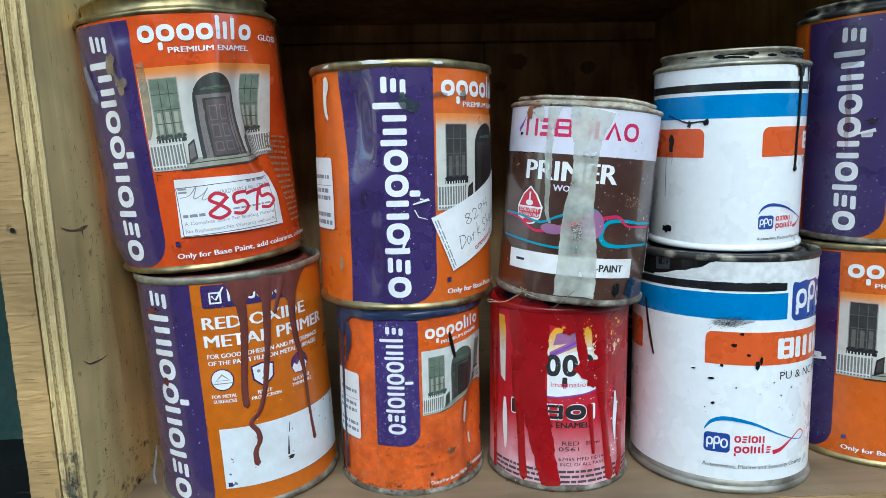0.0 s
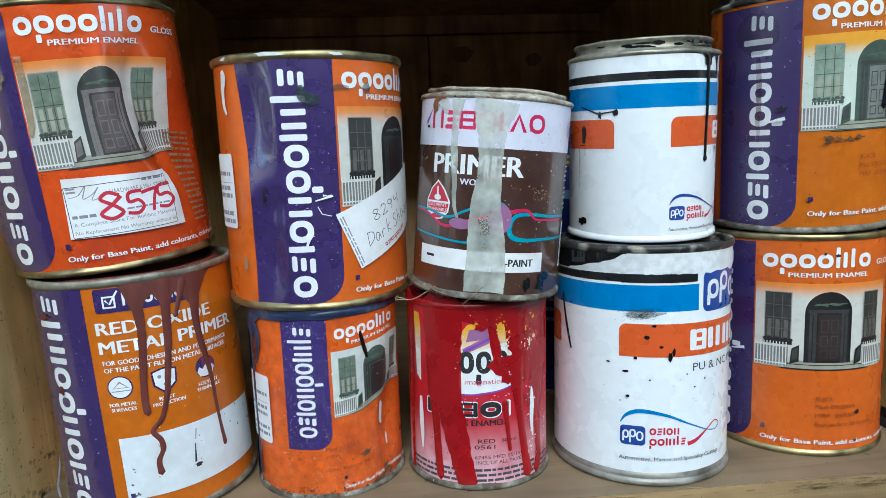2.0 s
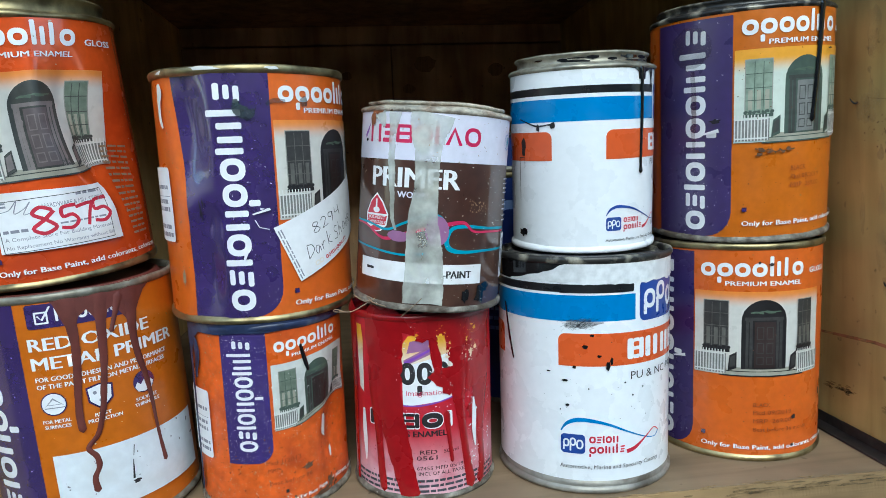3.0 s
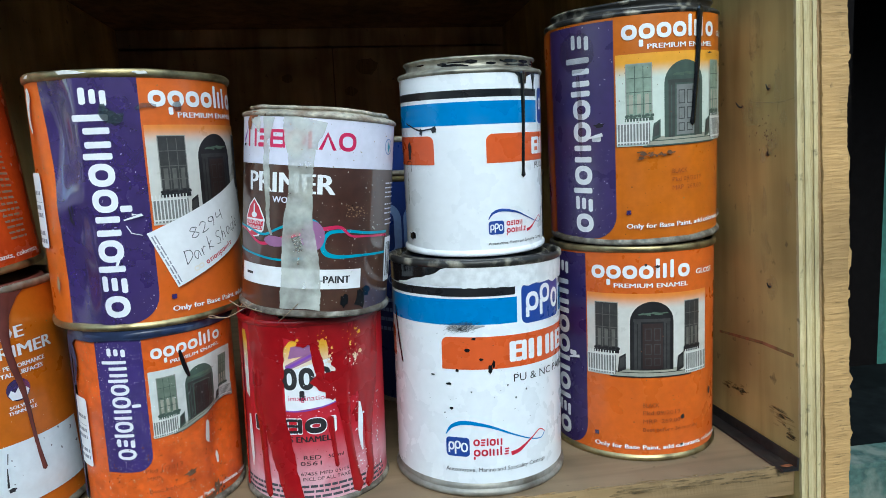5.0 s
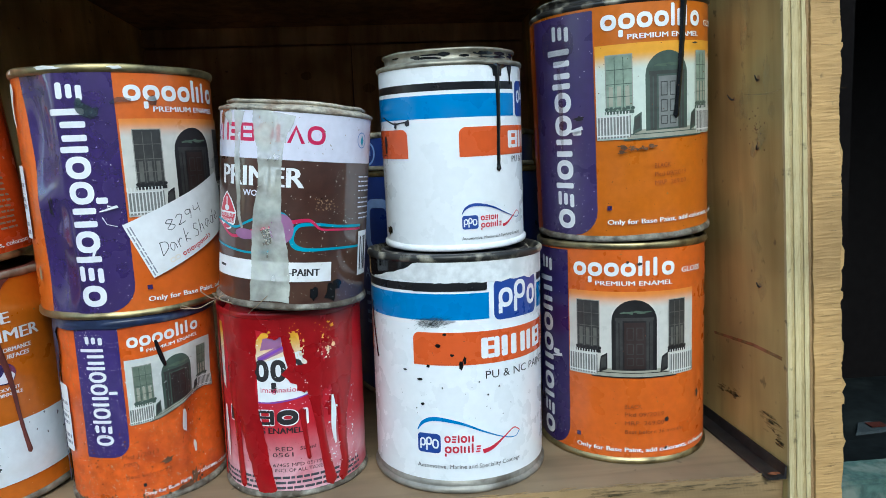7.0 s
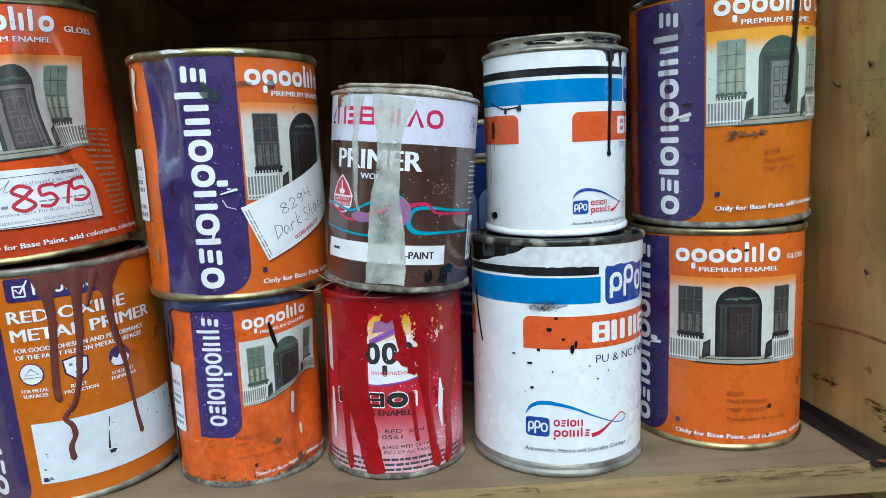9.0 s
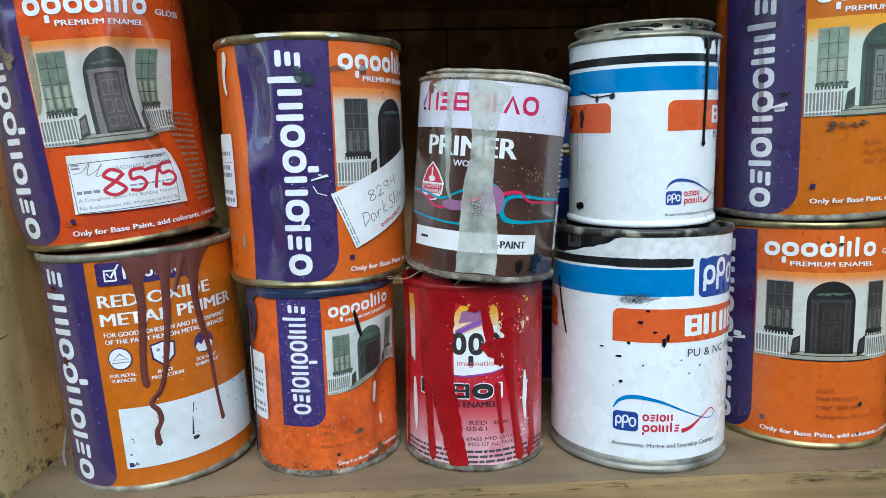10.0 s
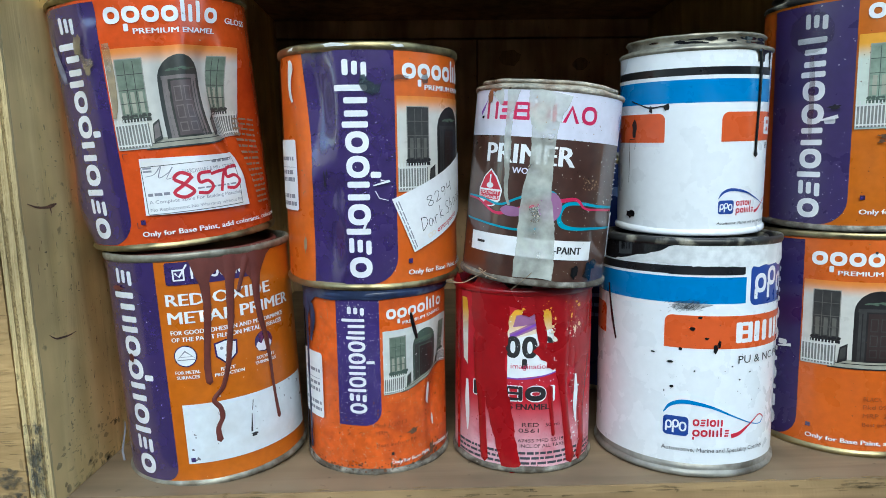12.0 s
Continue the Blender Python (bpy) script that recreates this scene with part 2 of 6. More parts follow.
BROWNFILM = surface("thin brown drip", (0.12, 0.05, 0.045), 0.4, vary=0.2, thin=(0.15, 0.7))
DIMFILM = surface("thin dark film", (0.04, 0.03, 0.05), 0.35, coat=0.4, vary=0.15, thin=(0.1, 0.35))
WHITEPAINTGLARE = surface("dried white paint and glare", (0.72, 0.71, 0.68), 0.5, vary=0.06)
BARETIN = surface("scraped bare tin", (0.76, 0.77, 0.78), 0.4, metal=0.1, vary=0.15, grain=240, stain=(0.5, 0.5, 0.5), stain_scale=60, stain_at=0.64)
DRIEDMUD = surface("dried brown crust", (0.13, 0.06, 0.03), 0.8, vary=0.4)
TANSMEAR = surface("dried tan paint", (0.3, 0.2, 0.12), 0.5, vary=0.25)
RUST = surface("orange rust", (0.22, 0.07, 0.025), 0.8, vary=0.4)
BLUECAN = surface("dark blue can print", (0.012, 0.03, 0.16), 0.35, coat=0.3, vary=0.1)
PALEBLUE = surface("pale blue print", (0.2, 0.3, 0.55), 0.4, vary=0.1)
PLYFACE = plank("yellow plywood face", (0.55, 0.405, 0.15), (0.41, 0.29, 0.092), 0.6, (10, 10, 1.0), 6.0, bump=0.001)
PLYFACEPALE = plank("pale plywood face", (0.85, 0.61, 0.26), (0.66, 0.45, 0.17), 0.6, (10, 10, 1.0), 5.0, bump=0.0018)
PLYEDGE = plank("pale plywood edge", (0.64, 0.53, 0.29), (0.52, 0.41, 0.2), 0.85, (150, 150, 12), 6.0, bump=0.0006)
PLYEDGETAN = plank("tan plywood edge", (0.7, 0.54, 0.27), (0.43, 0.31, 0.13), 0.85, (190, 190, 6), 6.0, bump=0.0008)
PLYEDGEDARK = plank("brown plywood core edge", (0.46, 0.34, 0.15), (0.2, 0.13, 0.05), 0.9, (190, 190, 90), 6.0, bump=0.001)
PLYEDGEMID = plank("buff plywood core edge", (0.56, 0.44, 0.22), (0.4, 0.3, 0.13), 0.9, (160, 160, 20), 6.0, bump=0.0012)
SPLINTER = plank("torn brown wood", (0.36, 0.24, 0.12), (0.22, 0.14, 0.06), 0.85, (20, 60, 60), 6.0)
BATTEN = plank("sawn timber", (0.53, 0.325, 0.125), (0.45, 0.27, 0.1), 0.8, (24, 24, 110), 3.0, bump=0.0005)
BATTENLEFT = plank("aged timber", (0.46, 0.3, 0.125), (0.38, 0.24, 0.095), 0.85, (24, 24, 110), 3.0, bump=0.0005)
GROUNDDIRT = surface("trodden dark earth", (0.1, 0.085, 0.065), 0.95, vary=0.3, grain=12)
BATTENDARK = plank("dark brown timber", (0.4, 0.25, 0.11), (0.24, 0.14, 0.06), 0.85, (60, 60, 4), 4.0, bump=0.0012)
SHELFWOOD = plank("dusty brown shelf board", (0.275, 0.195, 0.115), (0.2, 0.14, 0.08), 0.6, (1.2, 10, 10), 6.0)
SHELFEDGE = plank("raw shelf edge", (0.34, 0.22, 0.1), (0.265, 0.17, 0.073), 0.85, (1.2, 20, 20), 8.0, bump=0.001)
BACKBOARD = plank("raw back board", (0.7, 0.46, 0.24), (0.46, 0.28, 0.135), 0.8, (8, 8, 1.0), 7.0)
CURTAIN = surface("pictured curtain", (0.12, 0.115, 0.1), 0.45, coat=0.12, vary=0.3)
SMUDGE = surface("thin grey smudge", (0.05, 0.055, 0.06), 0.5, vary=0.2, thin=(0.2, 0.8))
BACKWOOD = plank("dark back board", (0.36, 0.21, 0.1), (0.2, 0.11, 0.05), 0.8, (8, 8, 1.0), 7.0)
DARKMETAL = surface("dark steel strip", (0.05, 0.045, 0.045), 0.45, metal=0.6, vary=0.3, stain=(0.14, 0.1, 0.06))
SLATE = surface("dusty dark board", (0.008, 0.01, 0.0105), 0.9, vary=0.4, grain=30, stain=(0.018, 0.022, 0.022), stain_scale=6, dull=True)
MINT = surface("flaking mint paint", (0.09, 0.15, 0.13), 0.8, vary=0.3, grain=60, stain=(0.22, 0.25, 0.21), stain_scale=14, stain_at=0.55, bump=0.001, dull=True)
TEAL = surface("dark teal painted wood", (0.02, 0.045, 0.042), 0.4, coat=0.2, vary=0.3)
TEALPALE = surface("faded teal paint", (0.05, 0.16, 0.13), 0.5, vary=0.25, grain=40)
MOULD = surface("grey-black mould", (0.07, 0.07, 0.06), 0.9, vary=0.3, thin=(0.0, 0.55))
PALERUB = surface("pale rubbed wood", (0.6, 0.5, 0.28), 0.7, vary=0.2, thin=(0.0, 0.22))
REDLINE = surface("faint red line", (0.42, 0.17, 0.08), 0.7, vary=0.3, thin=(0.4, 0.9))
SOOT = surface("dark rub marks", (0.14, 0.09, 0.035), 0.8, vary=0.3, thin=(0.05, 0.6))
# Near black and without gloss, so that the unlit gap stays dark.
VOID = surface("near-black wood with shade in it", (0.006, 0.005, 0.005), 0.95, vary=0.3, dull=True)
SCRATCHED = surface("pale scratch", (0.52, 0.4, 0.2), 0.8, vary=0.3, thin=(0.05, 0.5))
# Packet colours are turned down far below pale paper and red print.
PACKETPAPER = surface("dimmed pale paper", (0.045, 0.055, 0.06), 0.9, vary=0.2, dull=True)
PACKETRED = surface("dimmed red print", (0.07, 0.02, 0.015), 0.9, vary=0.2, dull=True)
LIMEWASH = surface("limewashed plaster", (0.86, 0.74, 0.56), 0.9, vary=0.1, grain=20)
CONCRETE = surface("dusty concrete", (0.12, 0.115, 0.105), 0.9, vary=0.25, grain=30, stain=(0.13, 0.12, 0.11), stain_scale=3)


# ---------------------------------------------------------------- building helpers
def part(name, bm, material, parent, label="", smooth=False):
    """Links a bmesh as one mesh object under a thing or a part."""
    me = bpy.data.meshes.new(name)
    bm.normal_update()
    bm.to_mesh(me)
    bm.free()
    for m in material if isinstance(material, (list, tuple)) else (material,):
        me.materials.append(m)
    if smooth:
        me.polygons.foreach_set("use_smooth", [True] * len(me.polygons))
    ob = new(name, me)
    ob.parent = parent
    if label:
        ob["label"] = label
    return ob


def box_bm(x0, x1, y0, y1, z0, z1, bevel=0.0, cuts=0):
    bm = bmesh.new()
    bmesh.ops.create_cube(bm, size=1)
    bmesh.ops.scale(bm, vec=(x1 - x0, y1 - y0, z1 - z0), verts=bm.verts)
    bmesh.ops.translate(bm, vec=((x0 + x1) / 2, (y0 + y1) / 2, (z0 + z1) / 2), verts=bm.verts)
    if cuts:
        axis = max(range(3), key=lambda k: (x1 - x0, y1 - y0, z1 - z0)[k])
        es = [e for e in bm.edges if abs((e.verts[0].co - e.verts[1].co)[axis]) > 1e-6]
        bmesh.ops.subdivide_edges(bm, edges=es, cuts=cuts)
    if bevel:
        bmesh.ops.bevel(bm, geom=[e for e in bm.edges if len(e.link_faces) == 2 and e.calc_face_angle() > 0.5], offset=bevel, segments=2, affect="EDGES")
    return bm


def lathe(profile, steps=72, wobble=0.0, seed=0.0, push=None):
    """Turns a profile of (radius, height) in metres round the z axis; push: (degrees, spread, metres) presses one side in."""
    bm = bmesh.new()
    rings = []
    for r, z in profile:
        ring = []
        for k in range(steps):
            a = 2 * math.pi * k / steps
            w = wobble * noise.noise(Vector((3 * math.cos(a) + seed, 3 * math.sin(a), z * 120)))
            if push:
                off = (math.degrees(a) - push[0] + 180) % 360 - 180
                w -= push[2] * math.exp(-(off / push[1]) ** 2)
            ring.append(bm.verts.new(((r + w) * math.sin(a), -(r + w) * math.cos(a), z + (0 if push else w * 0.7))))
        rings.append(ring)
    for a, b in zip(rings, rings[1:]):
        for k in range(steps):
            bm.faces.new((a[k], a[(k + 1) % steps], b[(k + 1) % steps], b[k]))
    return bm


# Flat artwork: polygons in millimetres along (s) and up (v) a label.
def rect(x0, x1, y0, y1):
    return [[(x0, y0), (x1, y0), (x1, y1), (x0, y1)]]


def rounded(x0, x1, y0, y1, r, corners="abcd", steps=6):
    """A rectangle with rounded corners: a bottom left, b bottom right, c top right, d top left."""
    pts = []
    for c, cx, cy, a0 in (("a", x0, y0, 180), ("b", x1, y0, 270), ("c", x1, y1, 0), ("d", x0, y1, 90)):
        if c in corners:
            mx, my = cx + (r if cx == x0 else -r), cy + (r if cy == y0 else -r)
            pts += [(mx + r * math.cos(radians(a0 + 90 * k / steps)), my + r * math.sin(radians(a0 + 90 * k / steps))) for k in range(steps + 1)]
        else:
            pts.append((cx, cy))
    return [pts]


def disc(cx, cy, rx, ry=None, steps=20):
    ry = ry or rx
    return [[(cx + rx * math.cos(2 * math.pi * k / steps), cy + ry * math.sin(2 * math.pi * k / steps)) for k in range(steps)]]


def ring(x0, x1, y0, y1, t, r=None):
    r = r or min(x1 - x0, y1 - y0) * 0.45
    a = rounded(x0, x1, y0, y1, r)[0]
    b = rounded(x0 + t, x1 - t, y0 + t, y1 - t, max(r - t, 0.05))[0]
    return [[a[k], a[(k + 1) % len(a)], b[(k + 1) % len(a)], b[k]] for k in range(len(a))]


def band(path, closed=False):
    """A ribbon along (x, y, width)."""
    left, right = [], []
    for k, (x, y, w) in enumerate(path):
        p, q = path[max(k - 1, 0)], path[min(k + 1, len(path) - 1)]
        d = Vector((q[0] - p[0], q[1] - p[1])).normalized()
        left.append((x - d.y * w / 2, y + d.x * w / 2)), right.append((x + d.y * w / 2, y - d.x * w / 2))
    return [[right[k], right[k + 1], left[k + 1], left[k]] for k in range(len(path) - 1)]


def curve(points, steps=6):
    """Catmull-Rom through (x, y, width)."""
    p = [points[0], *points, points[-1]]
    out = []
    for k in range(1, len(p) - 2):
        for j in range(steps):
            t = j / steps
            out.append(tuple(0.5 * (2 * p[k][i] + (p[k + 1][i] - p[k - 1][i]) * t + (2 * p[k - 1][i] - 5 * p[k][i] + 4 * p[k + 1][i] - p[k + 2][i]) * t * t
                                    + (3 * p[k][i] - p[k - 1][i] - 3 * p[k + 1][i] + p[k + 2][i]) * t ** 3) for i in range(3)))
    return out + [points[-1]]


def blob(cx, cy, rx, ry, rng, rough=0.35, steps=12):
    return [[(cx + rx * k * math.cos(2 * math.pi * j / steps), cy + ry * k * math.sin(2 * math.pi * j / steps))
             for j in range(steps) for k in (1 + rng.uniform(-rough, rough),)]]


def turned(polys, cx, cy, degrees):
    c, s = math.cos(radians(degrees)), math.sin(radians(degrees))
    return [[(cx + (x - cx) * c - (y - cy) * s, cy + (x - cx) * s + (y - cy) * c) for x, y in p] for p in polys]


class Heavy(list):
    """Polygons of bold words: drawn again a little to both sides."""

    def __add__(self, other):
        both = Heavy(list(self) + list(other))
        both.shift = self.shift
        return both


def text(body, x0, x1, base, cap, bold=0.0, shear=0.0):
    """Words from x0 to x1 on a base line, with capitals of that height."""
    cu = bpy.data.curves.new("words", "FONT")
    cu.body, cu.size, cu.resolution_u, cu.shear = body, 1.0, 2, shear
    ob = bpy.data.objects.new("words", cu)
    me = ob.to_mesh()
    co = [v.co.copy() for v in me.vertices]
    polys = [[co[i] for i in p.vertices] for p in me.polygons]
    ob.to_mesh_clear()
    bpy.data.objects.remove(ob)
    lo, hi = min(c.x for c in co), max(c.x for c in co)
    k, ky = (x1 - x0) / (hi - lo), cap / 0.72
    out = [[(x0 + (c.x - lo) * k, base + c.y * ky) for c in p] for p in polys]
    if bold:
        out = Heavy(out)
        out.shift = cap * 0.05
    return out


def oval(cx, cy, rx, ry, t, steps=22):
    """A rounded ring of stroke t, a little squarer than an ellipse."""
    def at(k, a, b):
        c, d = math.cos(2 * math.pi * k / steps), math.sin(2 * math.pi * k / steps)
        return (cx + a * math.copysign(abs(c) ** 0.86, c), cy + b * math.copysign(abs(d) ** 0.86, d))
    return [[at(k, rx, ry), at(k + 1, rx, ry), at(k + 1, rx - t, ry - t), at(k, rx - t, ry - t)] for k in range(steps)]


def wordmark(pattern, x0, x1, base, height, t=None, single=None):
    """A trade mark as a row of plain shapes: o ring, q ring with a long foot, i bar, j short bar, l tall bar, t long bar,
    n pair of bars, s three stacked dashes, b block with two slits, a wedge."""
    wide = {"o": 1, "q": 1.02, "i": 0.44, "l": 0.44, "t": 0.64, "n": 0.98, "s": 0.82, "b": 0.95, "a": 0.95, "j": 0.5}
    k = (x1 - x0) / sum(wide[c] for c in pattern)
    t = t or k * 0.25
    x, whole = x0, []
    for c in pattern:
        a, b = x + k * 0.05, x + k * (wide[c] - 0.05)
        m, h, r = (a + b) / 2, height, t * 0.3
        if c == "o":
            out = oval(m, base + h / 2, (b - a) / 2, h * 0.52, t)
        elif c == "q":
            out = oval(m, base + h / 2, (b - a) / 2, h * 0.52, t) + rounded(a, a + t, base - h * 0.52, base - h * 0.05, r)
        elif c == "i":
            out = rounded(m - t / 2, m + t / 2, base, base + h * 1.12, r)
        elif c == "j":
            out = rounded(a, a + t, base, base + h, r)
        elif c == "l":
            out = rounded(m - t / 2, m + t / 2, base, base + h * 1.5, r)
        elif c == "t":
            out = rounded(m - t * 0.7, m + t * 0.3, base, base + h * 1.38, r)
        elif c == "n":
            out = rounded(a + t * 0.2, a + t * 1.2, base, base + h, r) + rounded(b - t * 1.2, b - t * 0.2, base, base + h, r)
        elif c == "s":
            d = h * 0.24
            out = sum([rounded(a + p * (b - a), b - q * (b - a), base + v * h, base + v * h + d, d * 0.4) for p, q, v in ((0.0, 0.16, 0.0), (0.14, 0.1, 0.385), (0.12, 0.0, 0.77))], [])
        elif c == "b":
            p, q = a + t, b - t * 0.8
            out = rounded(a, p, base, base + h, r) + rounded(q, b, base, base + h, r) + sum([rect(p, q, base + v * h, base + w * h) for v, w in ((0, 0.2), (0.42, 0.6), (0.82, 1))], [])
        else:
            out = [[(a, base), (a + t, base), (m, base + h * 0.74), (m, base + h)], [(m, base + h), (m, base + h * 0.74), (b - t, base), (b, base)]]
        whole += out
        x += k * wide[c]
        if single is not None:
            single.append(out)
    return whole


def bars(x0, x1, y0, lines, pitch, height, rng):
    """Lines of small print too small to read."""
    out = []
    for k in range(lines):
        x = x0
        while x < x1 - 1:
            w = min(rng.uniform(1.5, 6), x1 - x)
            out += rect(x, x + w, y0 - k * pitch, y0 - k * pitch + height)
            x += w + 0.8
    return out


class Can:
    """A tin can: an Empty at its base, and where a point of its wall lies. s: millimetres round from the front, v: millimetres up."""

    def __init__(self, place, lean, radius, dents=(), label="", name="paint_can", group="paint cans on the shelf", pulls=()):
        self.r, self.dents, self.pulls = radius, dents, pulls
        up = Vector((math.sin(radians(lean[0])), math.sin(radians(lean[1])), 1)).normalized()
        ex = (Vector((1, 0, 0)) - up.x * up).normalized()
        ey = up.cross(ex)
        self.root = new(name)
        self.root.empty_display_size = 0.02
        m = Matrix((ex, ey, up)).transposed().to_4x4()
        self.root.matrix_world = Matrix.Translation(place) @ m
        tagged(self.root, label, "paint can", group)
        self.body = None
        self.layer = 0

    def dent(self, s, v):
        return sum(d * math.exp(-((s - a) / wa) ** 2 - ((v - b) / wb) ** 2) for a, b, wa, wb, d in self.dents) / 1000

    def at(self, s, v, off=0.0):
        """A point of the wall; pulls: where a dent drags the sheet sideways and up (s, v, reach, reach, along, up)."""
        r = self.r + off + self.dent(s, v)
        for a, b, wa, wb, ds, dv in self.pulls:
            g = math.exp(-((s - a) / wa) ** 2 - ((v - b) / wb) ** 2)
            s, v = s + ds * g, v + dv * g
        a = s / 1000 / self.r
        return Vector((r * math.sin(a), -r * math.cos(a), v / 1000))

    def wall(self, v0, v1, material, label="", name="body"):
        bm = bmesh.new()
        steps, rows = (260, 90) if self.dents else (120, 3)
        grid = [[bm.verts.new(self.at((k / steps - 0.5) * 2000 * math.pi * self.r, v0 + (v1 - v0) * j / rows)) for k in range(steps)] for j in range(rows + 1)]
        uv = bm.loops.layers.uv.new("UVMap")
        for a, b, j in zip(grid, grid[1:], range(rows)):
            for k in range(steps):
                f = bm.faces.new((a[k], a[(k + 1) % steps], b[(k + 1) % steps], b[k]))
                for loop in f.loops:
                    loop[uv].uv = (k / steps * 6.2832 * self.r, loop.vert.co.z)
        self.body = part(name, bm, material, self.root, label, smooth=True)
        return self.body

    def art(self, name, items, label=""):
        """Printed shapes laid on the wall: (polygons, material) from the lowest to the highest."""
        me_bm, mats = bmesh.new(), []
        uv = me_bm.loops.layers.uv.new("UVMap")
        strokes = []
        for polys, material in items:
            strokes.append((polys, material))
            if isinstance(polys, Heavy):
                strokes += [([[(x + d, y) for x, y in p] for p in polys], material) for d in (-polys.shift, polys.shift)]
        for polys, material in strokes:
            self.layer += 1
            off = (0.0002 if self.dents else 0.00006) + 0.00002 * self.layer
            if material not in mats:
                mats.append(material)
            bm = bmesh.new()
            for p in polys:
                try:
                    bm.faces.new([bm.verts.new((x, y, 0)) for x, y in p])
                except ValueError:
                    pass
            bmesh.ops.remove_doubles(bm, verts=bm.verts, dist=1e-4)
            bmesh.ops.triangulate(bm, faces=[f for f in bm.faces if len(f.verts) > 4])
            xs, ys = [v.co.x for v in bm.verts], [v.co.y for v in bm.verts]
            for axis, lo, hi, step in ((0, min(xs), max(xs), 1.6 if self.dents else 2.5), (1, min(ys), max(ys), 2.2)):
                if axis == 1 and not self.dents:
                    continue
                k = math.floor(lo / step) + 1
                while k * step < hi - 1e-4:
                    at, way = [0, 0, 0], [0, 0, 0]
                    at[axis], way[axis] = k * step, 1
                    bmesh.ops.bisect_plane(bm, geom=[*bm.verts, *bm.edges, *bm.faces], dist=1e-5, plane_co=at, plane_no=way)
                    k += 1
            made = {v: me_bm.verts.new(self.at(v.co.x, v.co.y, off)) for v in bm.verts}
            for f in bm.faces:
                flip = f.normal.z < 0 if f.normal.length else f.calc_area() and sum(
                    a.vert.co.x * b.vert.co.y - b.vert.co.x * a.vert.co.y for a, b in zip(f.loops, [*f.loops[1:], f.loops[0]])) < 0
                area = sum(a.vert.co.x * a.link_loop_next.vert.co.y - a.link_loop_next.vert.co.x * a.vert.co.y for a in f.loops)
                vs = [made[v] for v in f.verts]
                flat = [v.co for v in f.verts]
                if area < 0:
                    vs.reverse(), flat.reverse()
                g = me_bm.faces.new(vs)
                g.material_index = mats.index(material)
                g.smooth = True
                for loop, c in zip(g.loops, flat):
                    loop[uv].uv = (c.x / 1000, c.y / 1000)
            bm.free()
        return part(name, me_bm, mats, self.body, label)

    def run(self, name, path, material, thick=0.5, label="", steps=5):
        """A run of dried paint along (s, v, width), raised from the wall, with a rounded bead at its end."""
        pts = curve(path, steps)
        bm = bmesh.new()
        self.layer += 1
        rows = []
        for k, (s, v, w) in enumerate(pts):
            p, q = pts[max(k - 1, 0)], pts[min(k + 1, len(pts) - 1)]
            d = Vector((q[0] - p[0], q[1] - p[1]))
            d = d.normalized() if d.length > 1e-6 else Vector((0, -1))
            jitter = 1 + 0.16 * noise.noise(Vector((s * 0.35, v * 0.35, 7)))
            h = thick * min(1, w / 3) * (1.5 if k > len(pts) - 4 else 1)
            rows.append([bm.verts.new(self.at(s - d.y * w / 2 * u * jitter, v + d.x * w / 2 * u * jitter, (0.00026 if self.dents else 0.00012) + 0.00002 * self.layer + h / 1000 * (1 - u * u))) for u in (-1, -0.7, -0.3, 0.3, 0.7, 1)])
        for a, b in zip(rows, rows[1:]):
            for k in range(5):
                bm.faces.new((a[k], a[k + 1], b[k + 1], b[k]))
        for row, sgn in ((rows[0], 1), (rows[-1], -1)):
            s, v, w = pts[0] if sgn > 0 else pts[-1]
            p = pts[1] if sgn > 0 else pts[-2]
            d = Vector((s - p[0], v - p[1])).normalized() * w * 0.45
            tip = bm.verts.new(self.at(s + d.x, v + d.y, (0.00026 if self.dents else 0.00012) + 0.00002 * self.layer))
            for k in range(5):
                bm.faces.new((row[k], row[k + 1], tip))
        bmesh.ops.recalc_face_normals(bm, faces=bm.faces)
        return part(name, bm, material, self.body, label, smooth=True)

    def each(self, name, shapes, material, label=""):
        for polys in shapes:
            self.art(name, [(polys, material)], label)

    def smear(self, name, path, material, label=""):
        """A flat smear of dried paint with ragged sides, clipped to the wall."""
        pts = curve(path, 8)
        ragged = [(s + 0.5 * noise.noise(Vector((v * 0.5, 3, s * 0.01))), v, w * (1 + 0.07 * noise.noise(Vector((v * 0.2, 1, 0))) + 0.05 * noise.noise(Vector((v * 1.6, 5, 0))))) for s, v, w in pts]
        return self.art(name, [(band(ragged), material)], label)

    def rims(self, height, bottom, top, lid, shoulder=0.0, wobble=0.0003, low=0.0, label="", inset=4.5, push=None):
        """Folded seams at foot and head, and the pressed lid in its ring."""
        r, h = self.r, height / 1000
        part("bottom_rim", lathe([(r - 0.004, low + 0.0022), (r - 0.001, low), (r + 0.001, low + 0.0004), (r + 0.0013, low + 0.0016), (r + 0.0011, low + 0.003), (r + 0.0002, low + 0.0038), (r - 0.0003, low + 0.0045)], wobble=wobble, seed=h, push=push), bottom, self.root, "", True)
        part("base", lathe([(0.0005, low + 0.0022), (r - 0.003, low + 0.0022), (r - 0.001, low + 0.001)]), bottom, self.root)
        s = shoulder / 1000
        if s:
            g, q = r - inset / 1000, h - s
